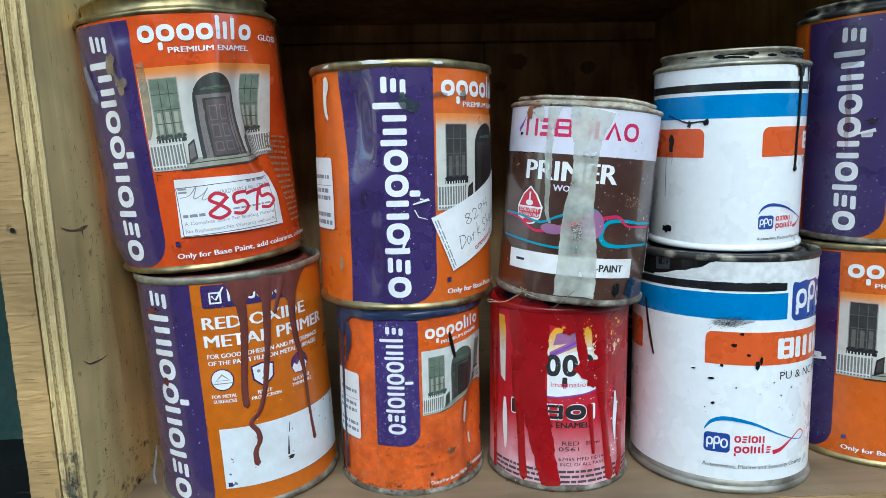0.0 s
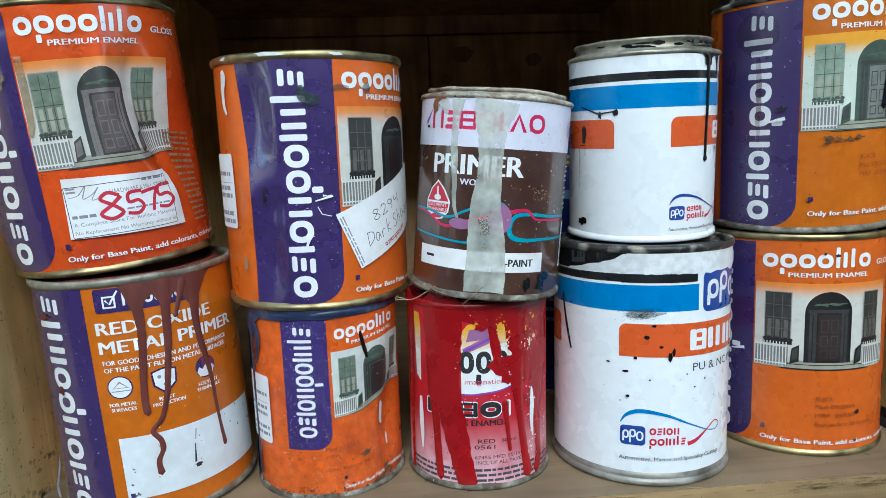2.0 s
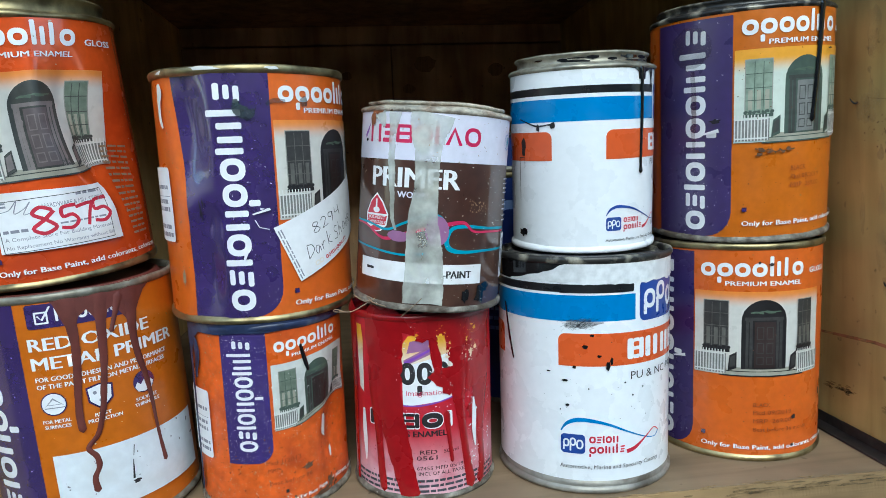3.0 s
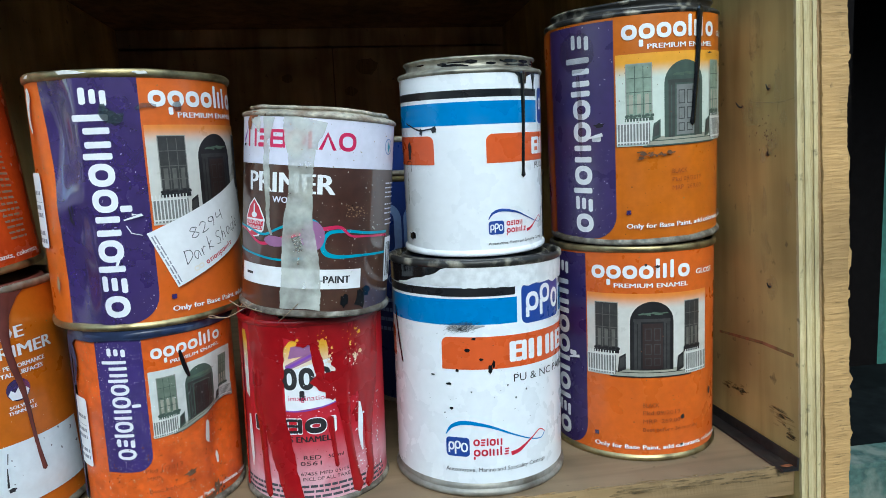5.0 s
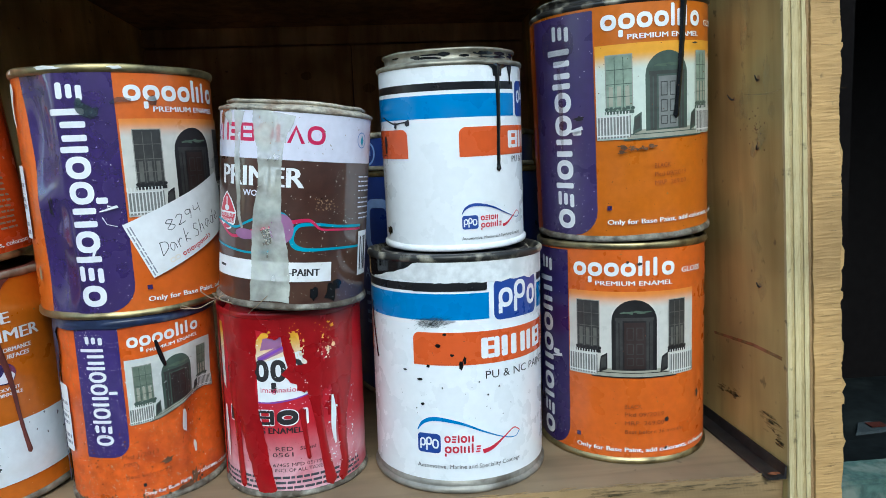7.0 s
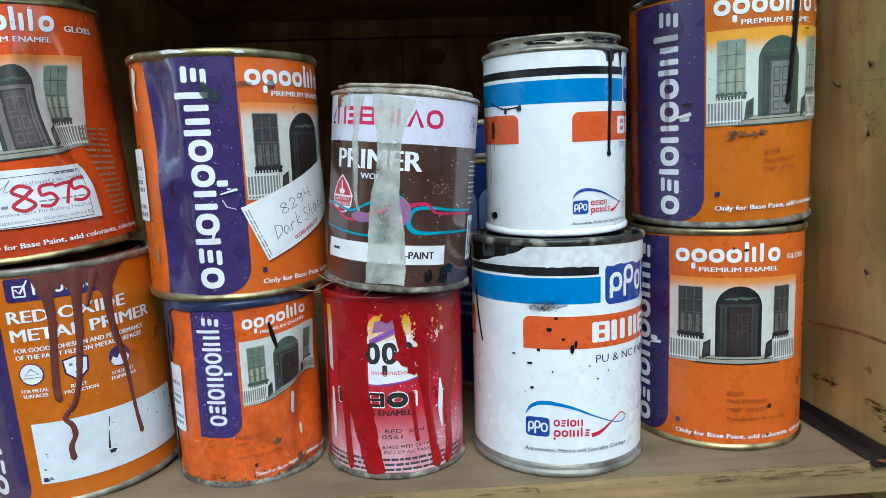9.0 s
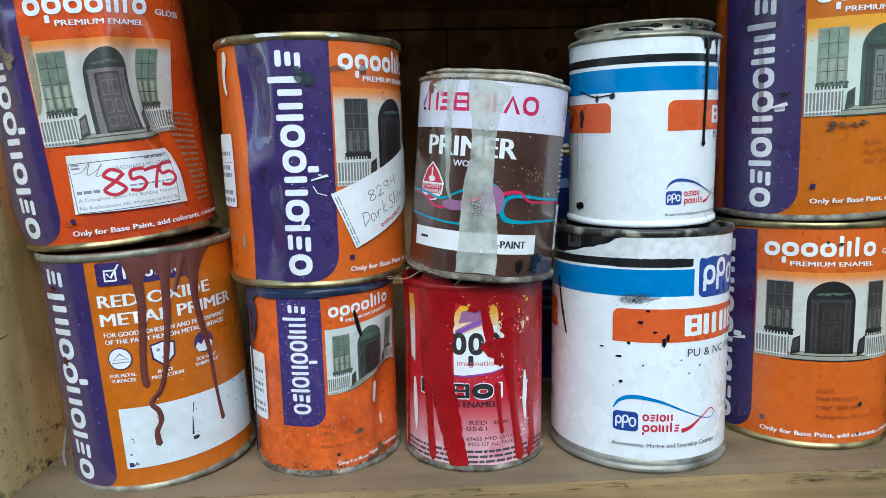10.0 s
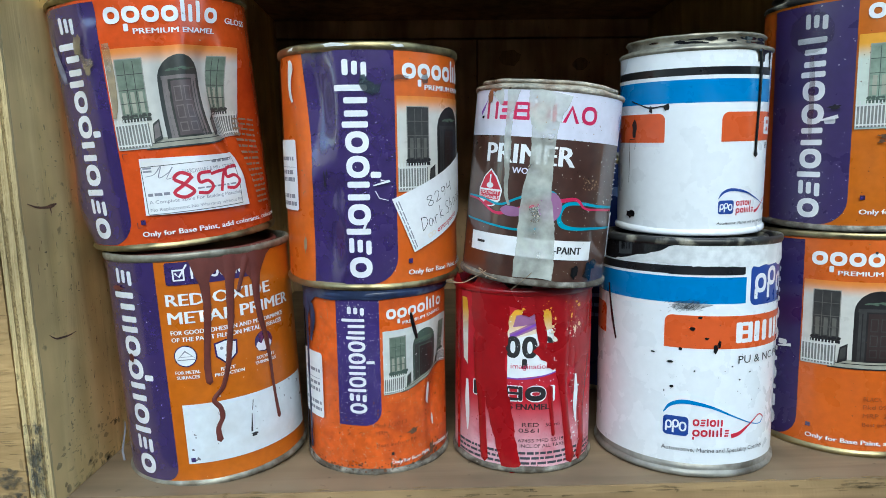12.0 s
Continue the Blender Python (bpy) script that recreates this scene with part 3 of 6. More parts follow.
            prof = [(r - 0.0002, q - 0.001), (r + 0.0009, q - 0.0002), (r + 0.0011, q + 0.0008), (r + 0.0004, q + 0.0018), (r - 0.0012, q + 0.0024), (g + 0.0006, q + 0.0030), (g, q + 0.0038), (g, h - 0.0022), (g + 0.0010, h - 0.0016), (g + 0.0014, h - 0.0008), (g + 0.0008, h), (g - 0.0006, h), (g - 0.0014, h - 0.0008), (g - 0.0018, h - 0.0035)]
            inner = g - 0.0018
        else:
            prof = [(r - 0.0003, h - 0.0046), (r + 0.0008, h - 0.004), (r + 0.0014, h - 0.003), (r + 0.0013, h - 0.001), (r + 0.0006, h), (r - 0.0006, h), (r - 0.0014, h - 0.001), (r - 0.0018, h - 0.004)]
            inner = r - 0.0018
        part("top_rim", lathe(prof, wobble=wobble, seed=h * 3), top, self.root, label, True)
        part("lid", lathe([(inner, h - 0.0042), (inner - 0.004, h - 0.004), (inner - 0.0055, h - 0.001), (inner - 0.007, h - 0.0005), (inner - 0.0085, h - 0.0035), (inner - 0.02, h - 0.003), (0.0008, h - 0.003)], wobble=wobble), lid, self.root, "", True)


# ---------------------------------------------------------------- the shelf compartment
FRONT, BACK, CEIL = 0.3405, 0.975, 0.40


def setting(name, label, category):
    ob = new(name)
    return tagged(ob, label, category, kind="structure")


def rough_strip(x0, x1, y0, y1, z0, z1, lean, jag_left=0.0, jag_right=0.0, jag_front=0.0, steps=120, seed=0.0, face=0.0):
    """An upright strip with ragged edges; lean: metres that x shifts over a metre of height."""
    bm = bmesh.new()
    rows = []
    for k in range(steps + 1):
        z = z0 + (z1 - z0) * k / steps
        n = lambda c, f=70: noise.noise(Vector((seed + c, z * f, c))) + 0.6 * noise.noise(Vector((seed + c, z * f * 4, 3 + c))) + 0.5 * noise.noise(Vector((seed, z * f * 12, c)))
        sh = lean * z
        a, b, fr = x0 + sh + jag_left * n(1), x1 + sh + jag_right * (0.4 * n(2, 90) + 0.9 * noise.noise(Vector((seed, z * 22, 2))) + max(0, 2.2 * noise.noise(Vector((seed, z * 45, 8))) - 0.7)), y0 + jag_front * n(3)
        rows.append([bm.verts.new(p) for p in ((a, y1, z), (a, fr + face * n(6), z), ((a * 2 + b) / 3, fr + jag_front * n(4, 200), z), ((a + 2 * b) / 3, fr + jag_front * n(5, 200), z), (b, fr + face * n(7), z), (b, y1, z))])
    for p, q in zip(rows, rows[1:]):
        for k in range(6):
            bm.faces.new((p[k], p[(k + 1) % 6], q[(k + 1) % 6], q[k]))
    bm.faces.new(rows[0][::-1]), bm.faces.new(rows[-1])
    bmesh.ops.recalc_face_normals(bm, faces=bm.faces)
    return bm


def side_board(name, label, inner, thick, lean, sign, face, edge, core, rough):
    """A plywood side: its inner face board and the edges of its plies. sign: the way from the inside out."""
    ob = setting(name, label, "wall")
    a, b = inner, inner + sign * thick
    part("board", rough_strip(min(a, b), max(a, b), 0.3345, 0.985, -0.03, 0.42, lean, seed=5), face, ob)
    shares = ((0.0, 0.2, edge), (0.2, 0.36, core), (0.36, 0.62, edge), (0.62, 0.8, core), (0.8, 1.0, edge))
    for k, (u, v, mat) in enumerate(shares):
        p, q = a + sign * thick * u, a + sign * thick * v
        part("ply", rough_strip(min(p, q), max(p, q), 0.3325 + (0.0007 if mat is core else 0.0), 0.3347, -0.03, 0.42, lean, 0.00035 * rough, 0.00035 * rough, 0.0003 * rough, 420, seed=k * 3.3 + inner * 40), mat, ob)
    return ob


wall_right = side_board("wall_right", "yellowish plywood side board with pale layered edge", 0.3775, 0.0128, -0.0415, 1, PLYFACE, PLYEDGE, PLYEDGEMID, 0.4)
wall_left = side_board("wall_left", "pale grubby plywood side board with split layered edge", -0.1772, 0.0125, -0.0300, -1, PLYFACEPALE, PLYEDGETAN, PLYEDGEDARK, 1.0)

batten_right = setting("trim_right", "rough sawn timber batten beside the plywood edge", "batten")
part("timber", rough_strip(0.3924, 0.4086, 0.331, 0.375, -0.03, 0.42, -0.0435, 0.0005, 0.0015, 0.0003, 500, 2.0, 0.0005), BATTEN, batten_right)
# Brown strip paints in the narrow shadow line between ply and batten.
part("shadow_strip", rough_strip(0.3906, 0.3922, 0.3325, 0.375, -0.03, 0.42, -0.0435, 0.0002, 0.0004, 0.0003, 400, 7.0, 0.0003), BATTENDARK, batten_right, "dark brown strip for the shadow line beside the plywood")
chip = random.Random(12)
for _ in range(26):
    z = chip.uniform(0.0, 0.33)
    x, w, h = 0.4086 - 0.0435 * z, chip.uniform(0.0008, 0.0026), chip.uniform(0.003, 0.011)
    bm = box_bm(-0.0006, w, -0.0008, 0.0012, -h, h)
    for v in bm.verts:
        if v.co.x > 0:
            v.co.z = v.co.z * chip.uniform(0.05, 0.5) + chip.uniform(-0.002, 0.002)
    part("splinter", bm, BATTEN, batten_right).location = (x, 0.3318 + chip.uniform(0, 0.003), z)
batten_left = setting("trim_left", "sawn timber batten with a nail hole beside the plywood edge", "batten")
part("timber", rough_strip(-0.2065, -0.1910, 0.333, 0.375, -0.03, 0.42, -0.030, 0.0006, 0.0003, 0.0003, 400, 9.0, 0.0004), BATTENLEFT, batten_left)
part("nail_hole", lathe([(0.0001, 0), (0.0012, 0.0), (0.0014, 0.0006)], 12), BLACKPRINT, batten_left).matrix_local = pose(-0.2020, 0.3322, 0.164, 90, 0, 0)

floor = setting("floor", "dusty brown wooden shelf board with frayed front edge", "shelf board")
part("board", box_bm(-0.1765, 0.3775, FRONT, BACK, -0.018, 0.0, 0.0006), SHELFWOOD, floor)


def frayed(x0, x1):
    bm = bmesh.new()
    rows = []
    for k in range(261):
        x = x0 + (x1 - x0) * k / 260
        n = lambda c, f: noise.noise(Vector((x * f, c, 1.7)))
        tear = max(0, n(2, 14) - 0.12) * max(0, n(9, 60) + 0.5)
        rows.append([bm.verts.new(p) for p in ((x, FRONT, -0.0001), (x, FRONT - 0.0014 - 0.0006 * n(1, 90), -0.0002 - 0.004 * tear), (x, FRONT - 0.0020 - 0.0007 * n(3, 120) + 0.002 * tear, -0.004 - 0.003 * tear),
                                                 (x, FRONT - 0.0018 - 0.0005 * n(4, 80), -0.011), (x, FRONT - 0.0016, -0.018), (x, FRONT, -0.018))])
    for a, b in zip(rows, rows[1:]):
        for k in range(5):
            bm.faces.new((a[k], b[k], b[k + 1], a[k + 1]))
    bmesh.ops.recalc_face_normals(bm, faces=bm.faces)
    return bm


part("front_edge", frayed(-0.1765, 0.3775), SHELFEDGE, floor)
rng = random.Random(4)
bm = bmesh.new()
for k in range(46):
    x = rng.choice((rng.uniform(0.27, 0.37), rng.uniform(0.19, 0.37), rng.uniform(-0.12, 0.3)))
    a = rng.uniform(-0.35, 0.35)
    ln, w = rng.uniform(0.003, 0.014), rng.uniform(0.0002, 0.0006)
    c = Vector((x, FRONT - 0.0012 + rng.uniform(-0.0008, 0.0025), rng.uniform(-0.0008, 0.0012)))
    d, u = Vector((math.cos(a), -0.1 * rng.random(), math.sin(a) * 0.3)), Vector((0, 0, 1))
    vs = [bm.verts.new(c + d * ln * p + u * w * q + Vector((0, -w * r, 0))) for p, q, r in ((-.5, 0, 0), (0, 1, 1), (.5, 0.2, 0), (0, -1, 1), (0, 0, -1))]
    for t in ((0, 1, 3), (1, 2, 3), (0, 4, 1), (1, 4, 2), (0, 3, 4), (3, 2, 4)):
        bm.faces.new([vs[i] for i in t])
tagged(part("splinters", bm, SPLINTER, floor, "torn wood splinters"), kind="stuff")

wall_back = setting("wall_back", "dark unpainted wooden back boards with knots", "wall")
for a, b in ((-0.24, 0.1055), (0.1075, 0.42)):
    part("plank", box_bm(a, b, BACK, BACK + 0.018, -0.02, 0.372, 0.0012), BACKBOARD, wall_back)
part("plank", box_bm(-0.24, 0.42, BACK + 0.002, BACK + 0.02, 0.375, 0.42, 0.001), BACKBOARD, wall_back)
rng = random.Random(8)
for x, z, s in ((0.155, 0.345, 0.016), (0.04, 0.33, 0.008), (0.13, 0.31, 0.009), (0.26, 0.335, 0.012)):
    bm = bmesh.new()
    bm.faces.new([bm.verts.new((px, BACK - 0.0005, pz)) for px, pz in blob(x, z, s, s * 0.75, rng, 0.12, 16)[0]][::-1])
    part("knot", bm, BATTENDARK, wall_back)

ceiling = setting("ceiling", "dark underside of the wooden shelf above", "ceiling")
part("board", box_bm(-0.24, 0.42, 0.3665, 0.995, CEIL, CEIL + 0.02, 0.001), BACKWOOD, ceiling)

# what closes the compartment: carcass above, below and beyond
carcass = setting("carcass", "plain timber carcass around the shelf compartments", "shelf frame")
part("lower_front", box_bm(-1.4, 0.412, 0.347, 0.367, -0.9, -0.031, 0.001), BACKWOOD, carcass)
# Unseen board; its lower edge is set to limit light over the cans.
part("unseen_upper_front", box_bm(-1.4, 0.44, 0.348, 0.366, 0.385, 1.3, 0.001), BACKWOOD, carcass)
part("rear", box_bm(-1.4, 0.44, 1.0, 1.02, -0.9, 1.3), BACKWOOD, carcass)
part("top", box_bm(-1.4, 0.46, 0.345, 1.02, 1.31, 1.33), BACKWOOD, carcass)

ground = setting("ground", "plain dusty earth ground before the shelves", "ground")
part("slab", box_bm(-60, 60, -60, 30, -1.0, -0.9), GROUNDDIRT, ground)

# Never in view: added to hold back low light from the front.
building = setting("backdrop", "unseen plain wall added opposite to block low sky light", "wall")
part("unseen_opposite_wall", box_bm(-14, 14, -3.9, -3.7, -0.9, 1.9), CONCRETE, building)
# Unseen pale wall, turned and sized for its reflection in the purple print.
side = part("reflected_wall", box_bm(-0.2, 0.0, -2.2, 0.5, -0.25, 1.6), LIMEWASH, building, "unseen pale wall set to reflect in the cans")
side.matrix_local = pose(-3.0, -1.1, 0.0, 0, 0, -42)
# Added dark base: stops the lower cans from reflecting the pale wall.
part("dark_reflection_base", box_bm(-0.2, 0.004, -2.2, 0.5, -0.9, -0.2505), GROUNDDIRT, side, "unseen dark base added to keep low reflections dark")

# the space beyond the right batten, its deep shade put into near-black colours
shelf_right = setting("shelf_right", "dusty dark boards beyond the side board", "shelf board")
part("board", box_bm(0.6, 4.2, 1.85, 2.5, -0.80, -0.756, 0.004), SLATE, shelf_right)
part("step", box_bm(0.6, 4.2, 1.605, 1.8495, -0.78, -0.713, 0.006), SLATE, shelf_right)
part("ledge", box_bm(0.6, 4.2, 1.48, 1.604, -0.897, -0.653, 0.01), MINT, shelf_right, "flaking mint green painted ledge")
# Flank and panel are dark sheets standing in for the shaded gap.
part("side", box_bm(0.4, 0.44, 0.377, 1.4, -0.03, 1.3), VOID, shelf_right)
part("shade_panel", box_bm(0.4, 2.42, 2.5, 2.53, -0.9, 2.2), VOID, shelf_right)
part("far_panel", box_bm(2.42, 4.4, 2.52, 2.55, -0.9, 2.2), TEALPALE, shelf_right, "faded teal painted panel")
# Unseen cover, added to keep sky light off the boards below.
part("unseen_sky_cover", box_bm(0.445, 4.4, 0.9, 2.6, 1.0, 1.03), BACKWOOD, shelf_right)
# the window beyond the left batten
shelf_left = setting("shelf_left", "dark teal painted frame of the neighbouring window", "window frame")
part("pane_back", box_bm(-0.9, -0.219, 0.43, 0.44, -0.06, 0.42), TEAL, shelf_left)
part("bottom_rail", box_bm(-0.9, -0.2085, 0.385, 0.43, -0.045, 0.016, 0.002), SLATE, shelf_left)
part("stile", box_bm(-0.2165, -0.2085, 0.376, 0.43, 0.0165, 0.42, 0.001), DARKMETAL, shelf_left)


def wall_mark(wall, name, shapes, inner, lean, way, material, label=""):
    """A thin mark on a side board's inner face: polygons of (y, z)."""
    bm = bmesh.new()
    for k, pts in enumerate(shapes):
        vs = [bm.verts.new((inner + lean * z + way * (0.0003 + 0.000004 * k), y, z)) for y, z in pts]
        bm.faces.new(vs if way < 0 else vs[::-1])
    bmesh.ops.triangulate(bm, faces=bm.faces)
    bmesh.ops.recalc_face_normals(bm, faces=bm.faces)
    tagged(part(name, bm, material, wall, label), kind="stuff" if len(shapes) > 10 else "")


rng = random.Random(40)
wall_mark(wall_right, "red_line", band([(0.3375, 0.0709, 0.0022), (0.3675, 0.0711, 0.0022), (0.4163, 0.067, 0.0018)]), 0.3775, -0.0415, -1, REDLINE)
for cy, cz, wy, wz, count in ((0.398, 0.031, 0.014, 0.0018, 26), (0.350, 0.0285, 0.010, 0.0026, 26), (0.342, 0.021, 0.004, 0.003, 12)):
    wall_mark(wall_right, "rub_mark", [blob(rng.gauss(cy, wy * 0.5), rng.gauss(cz, wz), rng.uniform(0.0012, 0.005), rng.uniform(0.0003, 0.0010), rng, 0.4, 9)[0] for _ in range(count)], 0.3775, -0.0415, -1, SOOT)
wall_mark(wall_right, "pit", [blob(rng.gauss(0.362, 0.006), rng.gauss(0.204, 0.006), rng.uniform(0.0002, 0.0006), rng.uniform(0.0002, 0.0008), rng, 0.4, 7)[0] for _ in range(36)], 0.3775, -0.0415, -1, DRIEDMUD)
wall_mark(wall_right, "scratch", band(curve([(0.3340, 0.2225, 0.0005), (0.346, 0.2215, 0.0008), (0.36, 0.2225, 0.0006), (0.374, 0.2245, 0.0003)])), 0.3775, -0.0415, -1, SCRATCHED)
wall_mark(wall_left, "crack", band(curve([(0.3385, 0.1643, 0.0004), (0.346, 0.1622, 0.0011), (0.354, 0.1616, 0.0013), (0.3605, 0.1622, 0.0022), (0.3655, 0.1632, 0.0006)])) + band(curve([(0.359, 0.1618, 0.0018), (0.3593, 0.158, 0.0006)])), -0.1772, -0.03, 1, DRIEDMUD)
wall_mark(wall_left, "crack", band(curve([(0.3445, 0.0922, 0.0003), (0.35, 0.0889, 0.0009), (0.3566, 0.0879, 0.0012), (0.364, 0.0875, 0.0008), (0.3706, 0.0880, 0.0003)])), -0.1772, -0.03, 1, DRIEDMUD)
wall_mark(wall_left, "dirt_speck", [blob(rng.uniform(0.345, 0.42), 0.02 + 0.2 * rng.random() ** 2, rng.uniform(0.0003, 0.0014), rng.uniform(0.0002, 0.0006), rng, 0.4, 7)[0] for _ in range(230)], -0.1772, -0.03, 1, SOOT)


def front_marks(wall, name, shapes, y, material, label=""):
    """Thin dark marks on the front of an upright edge: polygons of (x, z)."""
    bm = bmesh.new()
    for k, pts in enumerate(shapes):
        bm.faces.new([bm.verts.new((px, y - 0.000004 * k, pz)) for px, pz in pts])
    bmesh.ops.triangulate(bm, faces=bm.faces)
    tagged(part(name, bm, material, wall, label), kind="stuff")


front_marks(wall_left, "mould_spot", [blob(-0.1835 - 0.03 * z + rng.gauss(0, 0.0028), z, rng.uniform(0.0003, 0.0012), rng.uniform(0.0006, 0.0035), rng, 0.4, 8)[0] for z in [-0.028 + 0.075 * rng.random() ** 1.8 for _ in range(420)]], 0.3312, MOULD, "grey-black mould")
front_marks(batten_left, "mould_spot", [blob(-0.1985 - 0.03 * z + rng.gauss(0, 0.0035), z, rng.uniform(0.0008, 0.003), rng.uniform(0.0005, 0.0016), rng, 0.4, 8)[0] for z in [-0.028 + 0.05 * rng.random() ** 1.6 for _ in range(220)]], 0.3318, MOULD, "grey-black mould")
front_marks(batten_left, "saw_mark", [blob(-0.1985 - 0.03 * z + rng.gauss(0, 0.003), z, rng.uniform(0.002, 0.006), rng.uniform(0.0001, 0.0003), rng, 0.3, 8)[0] for z in [rng.uniform(0.0, 0.33) for _ in range(70)]], 0.3320, SOOT)
front_marks(batten_right, "saw_mark", [blob(0.4025 - 0.0435 * z + rng.gauss(0, 0.0025), z, rng.uniform(0.002, 0.005), rng.uniform(0.0001, 0.00035), rng, 0.3, 8)[0] for z in [rng.uniform(-0.02, 0.33) for _ in range(80)]], 0.3300, SOOT)
wall_mark(wall_left, "pore", [blob(rng.uniform(0.338, 0.44), rng.uniform(0.0, 0.33), rng.uniform(0.0002, 0.0006), rng.uniform(0.0004, 0.003), rng, 0.4, 7)[0] for _ in range(260)], -0.1772, -0.03, 1, SOOT)
wall_mark(wall_left, "mould_spot", [blob(0.338 + 0.09 * rng.random(), 0.028 * rng.random() ** 2, rng.uniform(0.0006, 0.003), rng.uniform(0.0004, 0.002), rng, 0.4, 8)[0] for _ in range(70)], -0.1772, -0.03, 1, MOULD)
wall_mark(wall_right, "pale_rub", [blob(rng.gauss(0.36, 0.012), rng.gauss(0.19, 0.05), rng.uniform(0.002, 0.007), rng.uniform(0.004, 0.014), rng, 0.3, 14)[0] for _ in range(14)], 0.3775, -0.0415, -1, PALERUB)
front_marks(floor, "edge_wear", [blob(rng.choice((rng.uniform(-0.17, 0.37), rng.uniform(0.26, 0.37))), rng.gauss(-0.002, 0.0014), rng.uniform(0.001, 0.008), rng.uniform(0.0002, 0.0007), rng, 0.4, 9)[0] for _ in range(110)], FRONT - 0.0032, SOOT)


# ---------------------------------------------------------------- printed labels
def house(can, X, V, wall, glass, door, arch):
    """The printed picture of a town house: wall, sash windows, arched door, railings and steps."""
    R = lambda a, b, c, d: rect(X(a), X(b), V(c), V(d))
    bar = DOORTRIM if door is DOORPALE else ARCHGREY if door is DOORGREY else GLASSPIC
    can.art("house_picture", [(R(1, 83, 56, 109), wall)], "printed picture of a white house front")
    can.art("pictured_steps", [(R(18, 67, 55.8, 58.5), STEPS), (R(22, 62, 58.5, 61), STEPS), (R(18, 67, 58.2, 58.7) + R(16, 69, 55.2, 56.0), arch)])
    arc = lambda x0, x1, y0, yt: [[(X(x0), V(y0)), (X(x1), V(y0))] + [(X((x0 + x1) / 2 + (x1 - x0) / 2 * math.cos(math.pi * k / 14)), V(yt - 13 + 13 * math.sin(math.pi * k / 14))) for k in range(15)]]
    can.art("pictured_archway", [(arc(28.5, 55.5, 60, 104), arch), (R(31, 35, 60, 91) + R(49, 53, 60, 91) + R(30.5, 53.5, 91, 93), bar), (R(32.6, 33.2, 61, 90) + R(50.6, 51.2, 61, 90), arch), (blob(X(38), V(96), 4, 0.9, random.Random(1), 0.5) + blob(X(46), V(96.4), 4.4, 0.9, random.Random(2), 0.5), LEAFPIC)])
    can.art("pictured_door", [(R(36, 48.5, 61, 90), door), (sum([R(a, a + 4.2, c, d) for a in (37.3, 43) for c, d in ((63, 68), (70, 77), (79, 87))], []), bar), (sum([R(a + 0.5, a + 3.7, c + 0.6, d - 0.6) for a in (37.3, 43) for c, d in ((63, 68), (70, 77), (79, 87))], []), door)])
    for a, b in ((7, 21), (63.5, 75)):
        can.art("pictured_window", [(R(a - 0.5, b + 0.5, 71.5, 103.5), MULLION), (R(a, b, 72, 103), glass), (sum([R(a + (b - a) * k, a + (b - a) * (k + 0.16), 75, 86) for k in (0.1, 0.42, 0.74)], []), CURTAIN if glass is GLASSPIC else STEPS),
                                    (sum([R(a + (b - a) * k / 3 - 0.2, a + (b - a) * k / 3 + 0.2, 74, 102) for k in (1, 2)] + [R(a, b, z, z + 0.4) for z in (80, 87, 95)], []), CURTAIN if glass is GLASSPIC else arch), (R(a - 1, b + 1, 70.5, 72.5) + sum([blob(X(a + (b - a) * k / 6), V(73.5), 1.2, 1.0, random.Random(k), 0.4, 8) for k in range(7)], []), arch)])
    for a, b in ((1, 20.5), (63.5, 83)):
        xs = [x for k in np.arange(a + 0.2, b - 0.6, 1.75) for x in (float(k), float(k) + 0.62)]
        rows = (57, 58, 58.8, 69, 69.7, 72)
        can.art("pictured_railing", [(R(a, b - 0.5, 57, 69.5), AREAPIC), (sum([R(x0, x1, v0, v1) for k, (x0, x1) in enumerate(zip(xs, xs[1:])) for j, (v0, v1) in enumerate(zip(rows, rows[1:])) if k % 2 == 0 or j in (1, 3)], []), FENCE)])
        c = 21 if a < 50 else 57.5
        can.art("pictured_gate", [([[(X(c), V(58.5)), (X(c + 5), V(60.5)), (X(c + 5), V(71)), (X(c + 1), V(68.5))]], arch), ([[(X(c + 0.8), V(60.5)), (X(c + 4.2), V(62)), (X(c + 4.2), V(69.3)), (X(c + 1.5), V(67.4))]], bar)])


def trade_band(can, x, v0, v1, h, material=WHITE):
    """The upright white trade mark on the purple band, reading upwards: x is its base line."""
    marks = []
    wordmark("osionqoints", 0, v1 - v0, 0, h, single=marks)
    can.each("trade_mark", [[[(x - b, v0 + a) for a, b in p] for p in polys] for polys in marks if polys], material, "plain white mark on the band")


